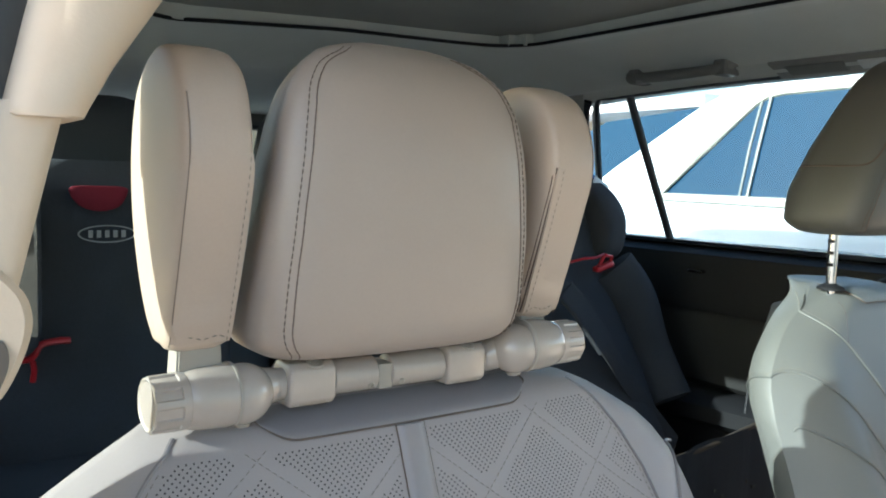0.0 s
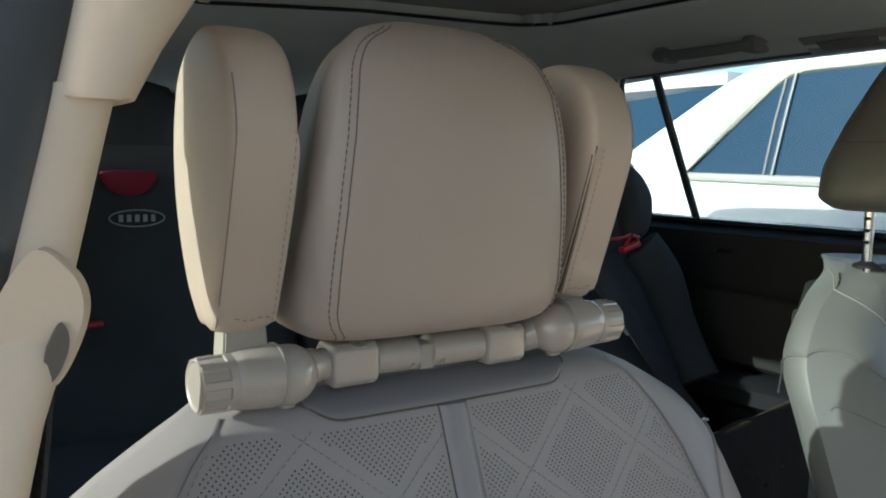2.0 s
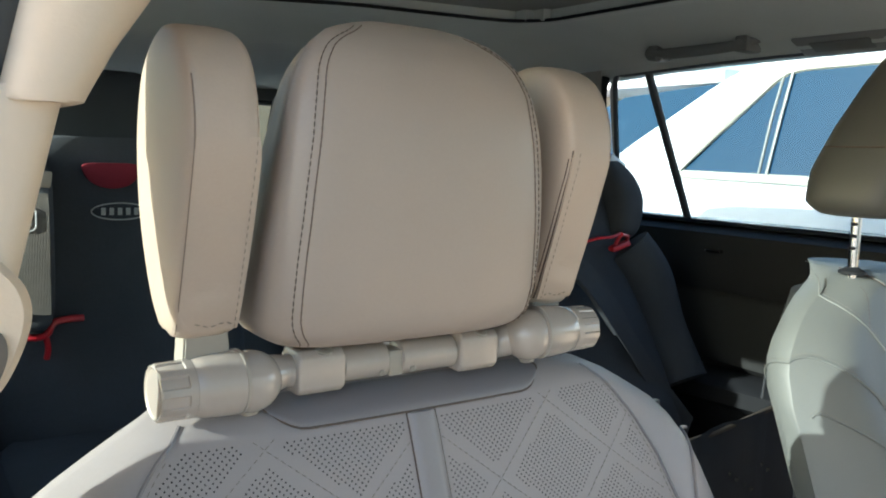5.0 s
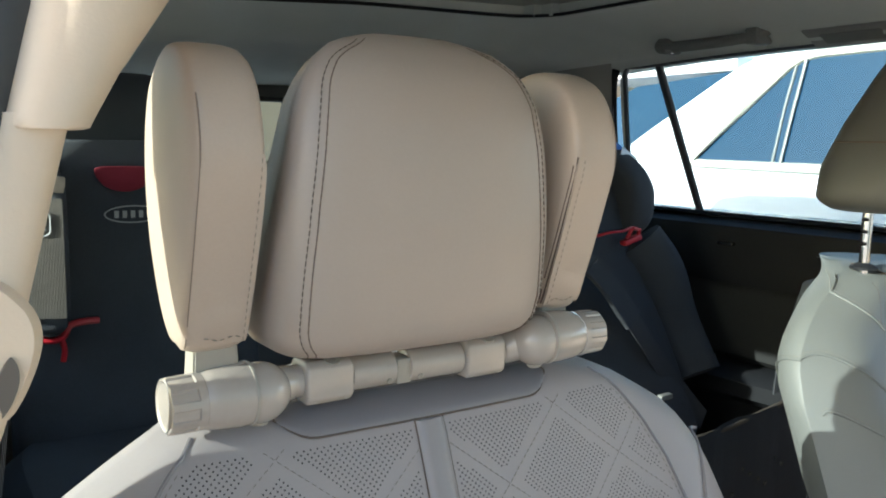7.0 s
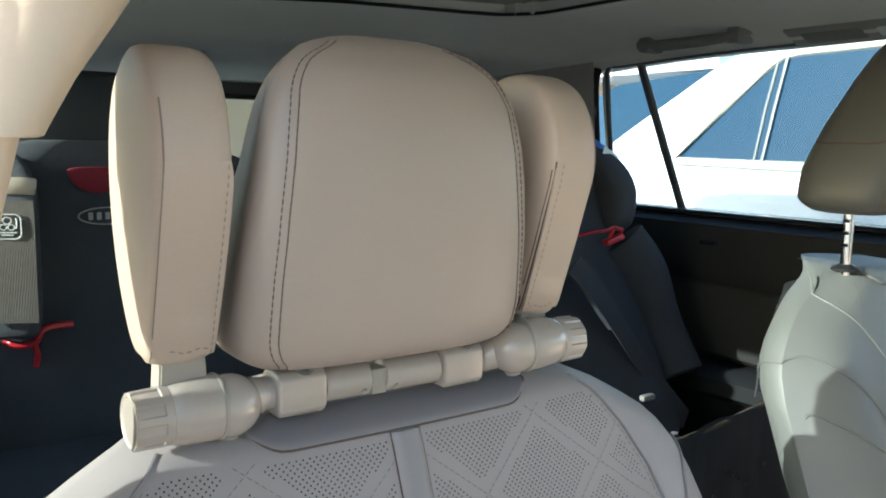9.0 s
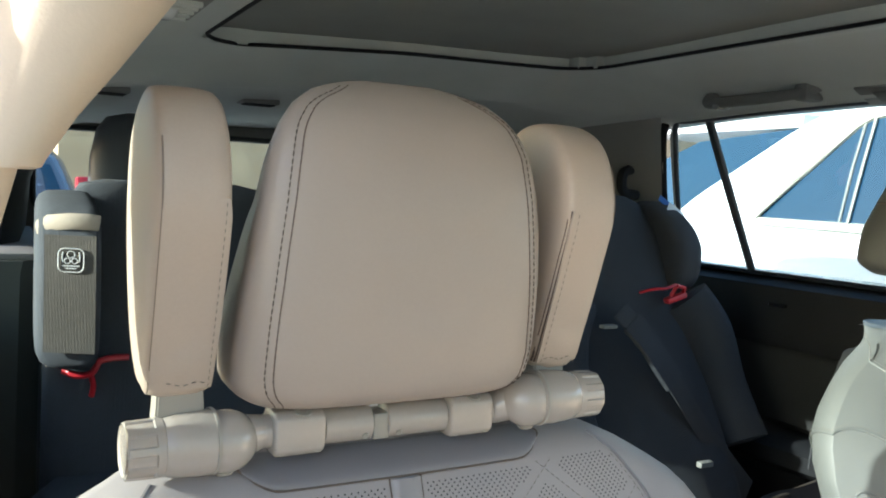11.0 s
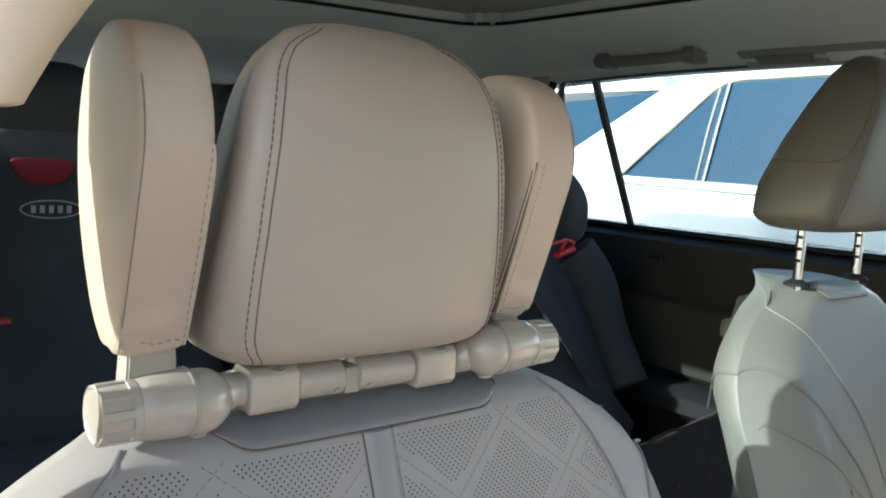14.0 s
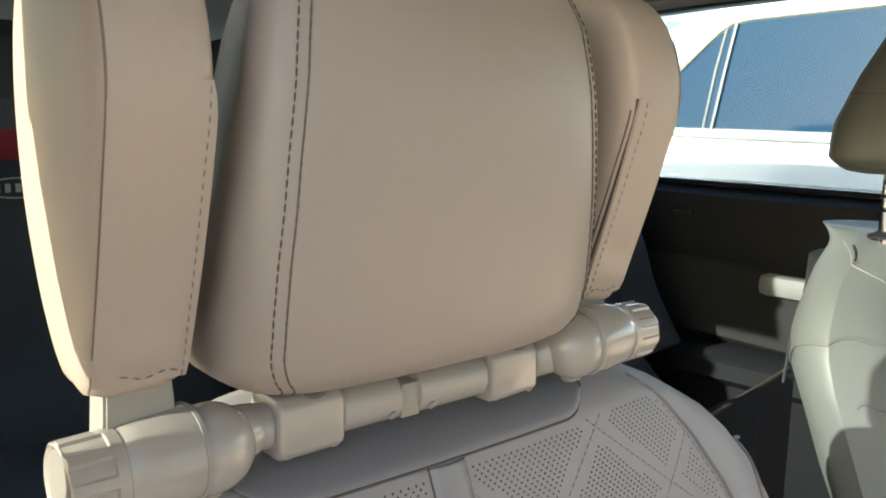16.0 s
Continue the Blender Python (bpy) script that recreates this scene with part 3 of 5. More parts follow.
loft(bm, [[Vector((-0.2255 - 0.010 * k, -0.075 - 0.02 * k, 1.30 - 0.06 * k)), Vector((-0.2255 - 0.010 * k, -0.035 - 0.02 * k, 1.30 - 0.06 * k)), Vector((-0.2275 - 0.010 * k, -0.035 - 0.02 * k, 1.30 - 0.06 * k)), Vector((-0.2275 - 0.010 * k, -0.075 - 0.02 * k, 1.30 - 0.06 * k))] for k in range(8)])
solid("front_seat_belt", bm, STRAP, "grey seat belt webbing hanging beside the pillar", "seat belt")


# ---- seats ----
SEAT_W = [(-0.62, 0.235), (-0.40, 0.265), (-0.25, 0.285), (-0.12, 0.280), (-0.075, 0.262), (-0.05, 0.240), (-0.03, 0.210), (-0.015, 0.184), (-0.005, 0.162), (0.0, 0.140), (0.004, 0.11)]


EDGE = (0.80, 0.024, 3.0)


def seat_y(x, z):
    """Front face of a backrest; x from its middle, z from its top."""
    w = interp(z, SEAT_W)
    e = min(1.0, abs(x) / w)
    y = -0.006 + 0.42 * (z + 0.006)
    y -= 0.024 * math.exp(-((abs(x) - 0.215) / 0.05) ** 2) * min(1, max(0, -(z + 0.03) / 0.12))
    y += EDGE[1] * max(0, (e - EDGE[0]) / (1 - EDGE[0])) ** EDGE[2]
    y += 0.022 * max(0, (z + 0.018) / 0.022) ** 2
    y += 0.01 * (x / 0.2) ** 2
    return y


def on_seat(x, z, lift=0.0):
    return Vector((x, seat_y(x, z) - lift, z))


def quilt(seat):
    """Middle band, side seams, diagonal stitching and perforation of the near seat."""
    # middle band
    bm = bmesh.new()
    rows = []
    for k in range(40):
        z = -0.0145 - k * 0.0105
        c = -0.004
        rows.append([on_seat(c + x, z, l) for x, l in ((-0.0105, -0.001), (-0.0098, 0.0020), (-0.004, 0.0034), (0.004, 0.0034), (0.0098, 0.0020), (0.0105, -0.001))])
    loft(bm, rows, close=False)
    edge = bmesh.new()
    for q in (0, 5):
        tube(edge, [w[q] + Vector((0, -0.0012, 0)) for w in rows], 0.0006, 6)
    part("band_seam", edge, THREAD, seat, "dark seam beside the band")
    part("middle_band", bm, SEAT_SMOOTH, seat, "smooth raised middle band", angle=80)
    # side seams
    SIDE = [(-0.60, 0.175), (-0.3, 0.190), (-0.12, 0.203), (-0.075, 0.196), (-0.045, 0.184), (-0.022, 0.168), (-0.006, 0.150)]
    for sgn in (-1, 1):
        pts = [on_seat(sgn * interp(-0.006 - 0.007 * k, SIDE), -0.006 - 0.007 * k, 0.0003) for k in range(80)]
        bm = bmesh.new()
        tube(bm, pts, 0.0014, 6)
        part("side_seam", bm, SADDLE_SHADED, seat, "piped side seam of the backrest")
        bm = bmesh.new()
        stitches(bm, [p + Vector((-sgn * 0.0045, -0.0004, 0)) for p in pts])
        part("side_stitching", bm, THREAD_PALE, seat)
        # curved seams of the bolster
        for z0, z1, x0 in ((-0.078, -0.20, 0.272), (-0.165, -0.26, 0.262)):
            pts = [on_seat(sgn * (x0 - t * 0.085), z0 + (z1 - z0) * t ** 2.0 + 0.01 * math.sin(t * math.pi), 0.0006) for t in (k / 24 for k in range(25))]
            bm = bmesh.new()
            tube(bm, pts, 0.0015, 6)
            part("bolster_seam", bm, SEAT_SMOOTH, seat)
            bm = bmesh.new()
            stitches(bm, [p + Vector((0, -0.0006, -0.005)) for p in pts])
            part("bolster_stitching", bm, THREAD_PALE, seat)
    # quilted stitching and perforation
    bm, holes = bmesh.new(), bmesh.new()
    SL, STEP = 1.2, 0.104

    def lattice(x, z):
        a, b = (x + 0.03 + SL * z) / STEP, (x - 0.022 - SL * z) / STEP
        return min(abs(a - round(a)), abs(b - round(b))) * STEP * 0.64

    for sgn in (1, -1):
        for k in range(-9, 10):
            pts = []
            for q in range(140):
                z = -0.014 - 0.0025 * q
                x = k * STEP + (-0.03 - SL * z if sgn > 0 else 0.022 + SL * z)
                if 0.0115 < abs(x + 0.004) and abs(x) < interp(z, SIDE) - 0.006 and (z < -0.016):
                    pts.append(on_seat(x, z, 0.0004))
                elif len(pts) > 3:
                    stitches(bm, pts, 0.003, 0.002)
                    pts = []
                else:
                    pts = []
            if len(pts) > 3:
                stitches(bm, pts, 0.003, 0.002)
    tagged(part("quilt_stitching", bm, THREAD_PALE, seat, "diagonal quilted stitching"), kind="stuff")
    for r in range(95):
        z = -0.0175 - r * 0.0021
        for c in range(-100, 101):
            x = (c + 0.5 * (r % 2)) * 0.0042
            if abs(x + 0.004) < 0.0135 or abs(x) > interp(z, SIDE) - 0.008 or (abs(x) < 0.105 and z > -0.019) or lattice(x, z) < 0.0065:
                continue
            p = on_seat(x, z, 0.0003)
            ring = [holes.verts.new(p + Vector((0.00062 * math.cos(a), 0.00062 * 0.42 * math.sin(a), 0.00062 * math.sin(a)))) for a in (0.0, 1.047, 2.094, 3.142, 4.189, 5.236)]
            holes.faces.new(ring[::-1])
    tagged(part("perforation", holes, HOLE, seat, "fine dark perforation"), kind="stuff")


def curved_seams(seat):
    """Piped seams that sweep over the driver seat's bolsters."""
    sweep = [
        [(0.139, -0.002), (0.163, -0.026), (0.128, -0.063), (0.094, -0.101), (0.066, -0.149), (0.056, -0.20), (0.052, -0.30), (0.055, -0.45)],
        [(0.266, -0.087), (0.256, -0.082), (0.243, -0.080), (0.225, -0.086), (0.195, -0.107), (0.145, -0.152), (0.105, -0.202), (0.09, -0.30)],
        [(0.268, -0.138), (0.262, -0.134), (0.248, -0.139), (0.220, -0.155), (0.165, -0.188), (0.12, -0.217)],
    ]
    def flank(z, q, sgn):
        """A point on the backrest's side, q radians behind its front edge."""
        w, ex = interp(z, SEAT_W), seat_y(interp(z, SEAT_W), z)
        th = 0.06 + 0.06 * min(1, max(0, -z / 0.12))
        return Vector((sgn * (w * math.cos(q) * (1 - 0.30 * math.sin(q)) + 0.0006), ex + 0.001 + th * math.sin(q) ** 0.8, z))

    for sgn in (-1, 1):
        for n, line in enumerate(sweep):
            flat = smooth_path([(x, 0, z) for x, z in line], 8)
            pts = [on_seat(sgn * p.x, p.z, 0.0008) for p in flat]
            if n == 1:
                pts = [flank(z, q, sgn) for z, q in ((-0.128, 0.62), (-0.112, 0.48), (-0.101, 0.34), (-0.094, 0.2), (-0.090, 0.1))] + pts
            bm = bmesh.new()
            tube(bm, pts, 0.0012, 6)
            part("piped_seam", bm, DRIVER_SEAT_SHADED, seat)
            bm = bmesh.new()
            stitches(bm, [p + Vector((sgn * 0.003, -0.0006, 0.0045)) for p in pts])
            part("seam_stitching", bm, THREAD_PALE, seat)
        bm = bmesh.new()
        stitches(bm, [on_seat(sgn * (0.108 + 0.03 * t), -0.012 - 0.045 * t, 0.0006) for t in (k / 12 for k in range(13))])
        part("seam_stitching", bm, THREAD, seat)
        bm = bmesh.new()
        stitches(bm, [on_seat(sgn * (0.160 - 0.022 * t), -0.20 - 0.06 * t, 0.0012) for t in (k / 12 for k in range(13))], 0.006, 0.003, 0.001)
        part("tag_stitching", bm, THREAD, seat)


def build_seat(at, quilted, taper):
    seat = thing("bucket_seat", "light grey leather front seat with a quilted perforated backrest" if quilted else "light grey leather driver seat with curved stitched bolster seams", "car seat", "front seats", at=at)
    bm = bmesh.new()
    rings = []
    zs = [0.004, 0.0, -0.005, -0.010, -0.016, -0.024, -0.034, -0.046, -0.06, -0.08, -0.10, -0.13, -0.17, -0.22, -0.28, -0.35, -0.43, -0.52, -0.60]
    for z in zs:
        w = interp(z, SEAT_W)
        th = 0.06 + 0.06 * min(1, max(0, -z / 0.12))
        ring = []
        for i in range(49):
            x = math.sin((-1 + 2 * i / 48) * math.pi / 2) * w
            ring.append(on_seat(x, z))
        mid = seat_y(0, z)
        for i in range(1, 24):
            q = math.pi * i / 24
            ex = seat_y(w, z)
            ring.append(Vector((w * math.cos(q) * (1 - taper * math.sin(q)), ex + (max(ex, mid) - ex) * math.sin(q) + 0.001 + th * math.sin(q) ** 0.8, z)))
        rings.append(ring)
    loft(bm, rings)
    part("backrest", bm, SEAT if quilted else DRIVER_SEAT_SHADED, seat, angle=75)
    # smooth saddle under the headrest
    bm = bmesh.new()
    rows = []
    for k in range(9):
        t = k / 8
        row = []
        for i in range(41):
            s = -1 + i / 20
            wx = (0.100 if quilted else 0.072) + 0.004 * math.sin(t * math.pi)
            x = s * wx
            low = -0.0135 + 0.009 * max(0, (abs(s) - 0.8) / 0.2) ** 2
            z = 0.003 + (low - 0.003) * t
            row.append(on_seat(x, z, 0.0012 + 0.0038 * math.sin(t * math.pi) ** 0.8))
        rows.append(row)
    loft(bm, rows, close=False)
    top = [Vector((p.x, p.y + 0.045, p.z + 0.002)) for p in rows[0]]
    loft(bm, [top, rows[0]], close=False)
    part("saddle", bm, SADDLE_SHADED if quilted else DRIVER_SEAT_SHADED, seat, "smooth grey leather saddle under the headrest", angle=80)
    rim = rows[-1]
    bm = bmesh.new()
    tube(bm, [p + Vector((0, -0.0002, 0)) for p in rim], 0.0007, 6)
    tube(bm, [r[0] for r in rows], 0.0007, 6)
    tube(bm, [r[-1] for r in rows], 0.0007, 6)
    part("saddle_seam", bm, THREAD, seat, "dark seam round the saddle")
    if quilted:
        quilt(seat)
    else:
        curved_seams(seat)
    # cushion
    bm = bmesh.new()
    loft(bm, [superring(0, -0.47, z, hx, hy, 4.0, 40) for z, hx, hy in ((-0.82, 0.22, 0.24), (-0.80, 0.25, 0.26), (-0.68, 0.26, 0.27), (-0.64, 0.24, 0.25), (-0.63, 0.18, 0.2))])
    part("cushion", bm, SEAT if quilted else DRIVER_SEAT_SHADED, seat)
    bm = bmesh.new()
    box(bm, (-0.2, -0.65, -0.80), (0.2, 0.0, -0.74), 0.01)
    part("seat_base", bm, BLACK_PLASTIC, seat)
    # dark back shell
    bm = bmesh.new()
    loft(bm, [[Vector((w * (1 - 0.75 * taper) * s, 0.42 * z + 0.105 + 0.028 * (1 - s * s), z)) for s in (-1, -0.8, -0.5, 0, 0.5, 0.8, 1)] + [Vector((w * (1 - 0.75 * taper) * s, 0.42 * z + 0.075, z)) for s in (1, 0, -1)] for z, w in ((-0.03, 0.13), (-0.06, 0.19), (-0.12, 0.225), (-0.35, 0.22), (-0.6, 0.19))])
    part("back_shell", bm, DOOR_CARD, seat, "dark grey back shell", angle=50)
    return seat


build_seat(pose(0.034, 0.0, 1.246) @ Matrix.Diagonal((1.06, 1, 1, 1)), True, 0.10)
# the driver's backrest has rounder, more sloping shoulders
EDGE = (0.60, 0.034, 2.2)
SEAT_W = [(-0.62, 0.235), (-0.40, 0.265), (-0.25, 0.285), (-0.12, 0.279), (-0.095, 0.270), (-0.075, 0.256), (-0.055, 0.232), (-0.04, 0.205), (-0.03, 0.182), (-0.015, 0.142), (-0.005, 0.112), (0.0, 0.092), (0.004, 0.068)]
seat2 = build_seat(pose(0.738, 0.030, 1.281) @ Matrix.Diagonal((0.785, 1, 1, 1)), False, 0.30)

# ---- headrests ----
HX = [(-0.002, 0.080), (0.0, 0.089), (0.004, 0.0965), (0.012, 0.1025), (0.03, 0.1065), (0.07, 0.109), (0.11, 0.108), (0.14, 0.104), (0.16, 0.099), (0.175, 0.092), (0.187, 0.082), (0.196, 0.068), (0.202, 0.050), (0.205, 0.030)]
HF = [(-0.002, 0.034), (0.0, 0.042), (0.004, 0.050), (0.012, 0.056), (0.03, 0.059), (0.08, 0.059), (0.13, 0.056), (0.16, 0.050), (0.18, 0.040), (0.195, 0.026), (0.205, 0.010)]
HB = [(-0.002, 0.025), (0.0, 0.035), (0.012, 0.052), (0.05, 0.062), (0.10, 0.060), (0.15, 0.050), (0.18, 0.038), (0.195, 0.025), (0.205, 0.008)]
HP, HC = 3.7, 0.025


def head_front(x, z, lift=0.0, slim=0.0):
    hx, hy = interp(z, HX) * narrow(z, slim), interp(z, HF)
    k = max(0.0, 1 - min(1, abs(x) / hx) ** HP) ** (1 / HP)
    return Vector((x, head_mid(z, slim) - hy * k - lift, z))


def narrow(z, slim):
    """How far the cushion draws in towards its top."""
    return 1 + slim * (0.3 - 1.75 * max(0, z / 0.2))


def head_mid(z, slim=0.0):
    """The cushion's middle, which leans forward at the top."""
    return HC - 0.05 * (z - 0.1) - slim * 0.16 * max(0, z)


def build_headrest(at, post_len, material_, slim=0.0):
    head = thing("headrest", "taupe leather headrest with a double stitched seam on two steel posts", "headrest", "front headrests", at=at)
    bm = bmesh.new()
    zs = [-0.002, 0.0, 0.002, 0.005, 0.009, 0.014, 0.022, 0.035] + [0.05 + 0.0125 * i for i in range(10)] + [0.1725, 0.18, 0.186, 0.191, 0.196, 0.2, 0.203, 0.205]
    rings = [superring(0, head_mid(z, slim), z, interp(z, HX) * narrow(z, slim), interp(z, HF), HP, 72, interp(z, HB) * (1 + slim * (1.1 - 2.6 * z / 0.2))) for z in zs]
    if not slim:
        # the cushion draws in towards its back, most of all near the top
        for z, ring in zip(zs, rings):
            front, rise = interp(z, HF) * 0.85, min(1.0, max(0.0, (z - 0.01) / 0.12))
            for p in ring:
                p.x *= 1 - 0.23 * rise * min(1.0, max(0.0, (p.y - head_mid(z) + front) / front))
    loft(bm, rings)
    part("cushion", bm, material_, head, angle=75)
    SEAM = [(0.0, 0.074), (0.006, 0.083), (0.015, 0.0875), (0.03, 0.0885), (0.06, 0.0870), (0.10, 0.0835), (0.14, 0.0790), (0.165, 0.0755), (0.18, 0.0695), (0.19, 0.060), (0.198, 0.042), (0.200, 0.035)]
    for sgn in (-1, 1):
        zz = [0.001 + k * 0.199 / 99 for k in range(100)]
        f = lambda z: narrow(z, slim)
        a = [head_front(sgn * (eased(z, SEAM) - 0.0018) * f(z), z, 0.0002, slim) for z in zz]
        b = [head_front(sgn * (min(eased(z, SEAM) + 0.0026, 0.97 * interp(z, HX))) * f(z), z, 0.0004, slim) for z in zz]
        bm = bmesh.new()
        tube(bm, a, 0.00035, 6)
        stitches(bm, a, 0.0030, 0.0022, 0.00055)
        part("seam", bm, SEAM_BROWN, head, "dark sewn seam")
        bm = bmesh.new()
        stitches(bm, b, 0.0034, 0.0012, 0.00045)
        part("stitching", bm, THREAD, head, "dark brown thread")
    if slim:
        for sgn in (-1, 1):
            pts = []
            for k in range(40):
                t = k / 39
                z = 0.196 - 0.118 * math.sin(min(1, t / 0.85) * math.pi / 2)
                q = radians(228 - 14 * t - 70 * t ** 5)
                c, s = math.cos(q), math.sin(q)
                hx, hy = interp(z, HX) * narrow(z, slim), interp(z, HF) if s < 0 else interp(z, HB) * (1 + slim * (1.1 - 2.6 * z / 0.2))
                pts.append(Vector((-sgn * math.copysign(abs(c) ** (2 / HP), c) * (hx + 0.0004), head_mid(z, slim) + math.copysign(abs(s) ** (2 / HP), s) * hy, z)))
            bm = bmesh.new()
            tube(bm, pts, 0.0010, 6)
            part("flank_seam", bm, THREAD, head)
    px = 0.0745 if slim else 0.0615
    for x in (-px, px):
        bm = bmesh.new()
        turned(bm, [(0, 0.0055), (0.02, 0.006), (post_len + 0.03, 0.006), (post_len + 0.05, 0.005)], (x, 0.028, -post_len - 0.02), (x, 0.028, 0.1), 16)
        post = part("post", bm, CHROME, head, "chromed steel post")
        if post_len > 0.03:
            for k in range(3):
                box_part("notch", (x - 0.0066, 0.024, -0.012 - 0.014 * k), (x - 0.004, 0.032, -0.008 - 0.014 * k), BLACK_PLASTIC, post, 0.0008)
    return head


build_headrest(pose(0.0215, -0.004, 1.2835) @ Matrix.Diagonal((1, 1, 0.978, 1)), 0.02, LEATHER)
# driver's headrest: leather colour darkened to carry the shade on the far side
build_headrest(pose(0.741, 0.024, 1.349), 0.055, material("driver_headrest_leather_shaded", (0.083, 0.084, 0.077), 0.45, grain=0.12, scale=900, vary=0.05, kind="leather"), 0.32)
for x in (-0.0913, 0.0985):
    bm = bmesh.new()
    turned(bm, [(0, 0.016), (0.003, 0.016), (0.006, 0.010), (0.008, 0.007)], (x, 0.022, 0.0), (x, 0.022, 0.1), 20)
    part("post_sleeve", bm, BLACK_PLASTIC, seat2, "black post sleeve")

# ---- travel head support clamped under the front headrest ----
BZ, BY = 1.2645, 0.012
support = thing("head_support", "grey-beige clamp-on head support with two padded side wings", "head support")
# middle: clamps, sleeves, inner rod
bm = bmesh.new()
turned(bm, [(0, 0.0075), (0.19, 0.0075)], (-0.07, BY, BZ), (0.2, BY, BZ), 20)
part("inner_rod", bm, PLASTIC_DULL, support, "dull inner rod")


def octagon(x, cz, cy, h, d, c):
    return [Vector((x, cy + a * d, cz + b * h)) for a, b in ((-1, -1 + c), (-1, 1 - c), (-1 + c, 1), (1 - c, 1), (1, 1 - c), (1, -1 + c), (1 - c, -1), (-1 + c, -1))]


def clamp(x0, x1):
    bm = bmesh.new()
    loft(bm, [octagon(x0, BZ, BY, 0.0125, 0.0125, 0.35), octagon(x0 + 0.0015, BZ, BY, 0.0142, 0.0142, 0.3), octagon(x1 - 0.0015, BZ, BY, 0.0142, 0.0142, 0.3), octagon(x1, BZ, BY, 0.0125, 0.0125, 0.35)])
    bmesh.ops.bevel(bm, geom=list(bm.edges), offset=0.0012, segments=2, affect="EDGES", profile=0.5)
    c = part("clamp", bm, PLASTIC, support, "glossy grey-beige clamp", angle=30)
    for x in (x0 + 0.005, x1 - 0.005):
        bm = bmesh.new()
        turned(bm, [(0, 0.0023), (0.0012, 0.0023), (0.0013, 0.0014), (0.0007, 0.0012)], (x, BY - 0.0118, BZ - 0.0105), (x, BY - 0.9, BZ - 0.4), 12)
        part("screw", bm, PLASTIC_DULL, c)
    bm = bmesh.new()
    xm = (x0 + x1) / 2 + 0.002
    turned(bm, [(0, 0.0055), (0.0016, 0.0055), (0.0017, 0.003), (0.0008, 0.002)], (xm, BY - 0.0095, BZ + 0.0128), (xm, BY - 0.4, BZ + 0.9), 16)
    part("clamp_boss", bm, PLASTIC_DULL, c)
    return c


clamp(-0.0555, -0.0225)
clamp(0.0665, 0.1005)
for x0, x1 in ((-0.0225, 0.0115), (0.0215, 0.0665)):
    bm = bmesh.new()
    turned(bm, [(0, 0.0105), (0.001, 0.0118), (x1 - x0 - 0.001, 0.0118), (x1 - x0, 0.0105)], (x0, BY, BZ), (1, BY, BZ), 28)
    sl = part("sleeve", bm, PLASTIC, support)
    bm = bmesh.new()
    xs_ = x1 - 0.006 if x0 < 0 else x0 + 0.008
    turned(bm, [(0, 0.0022), (0.0012, 0.0022), (0.0013, 0.0014), (0.0007, 0.0012)], (xs_, BY - 0.0098, BZ - 0.0062), (xs_, BY - 0.9, BZ - 0.5), 12)
    part("screw", bm, PLASTIC_DULL, sl)
bm = bmesh.new()
box(bm, (0.0115, BY - 0.0095, BZ - 0.010), (0.0225, BY + 0.009, BZ + 0.007), 0.001)
part("joint", bm, PLASTIC_DULL, support)

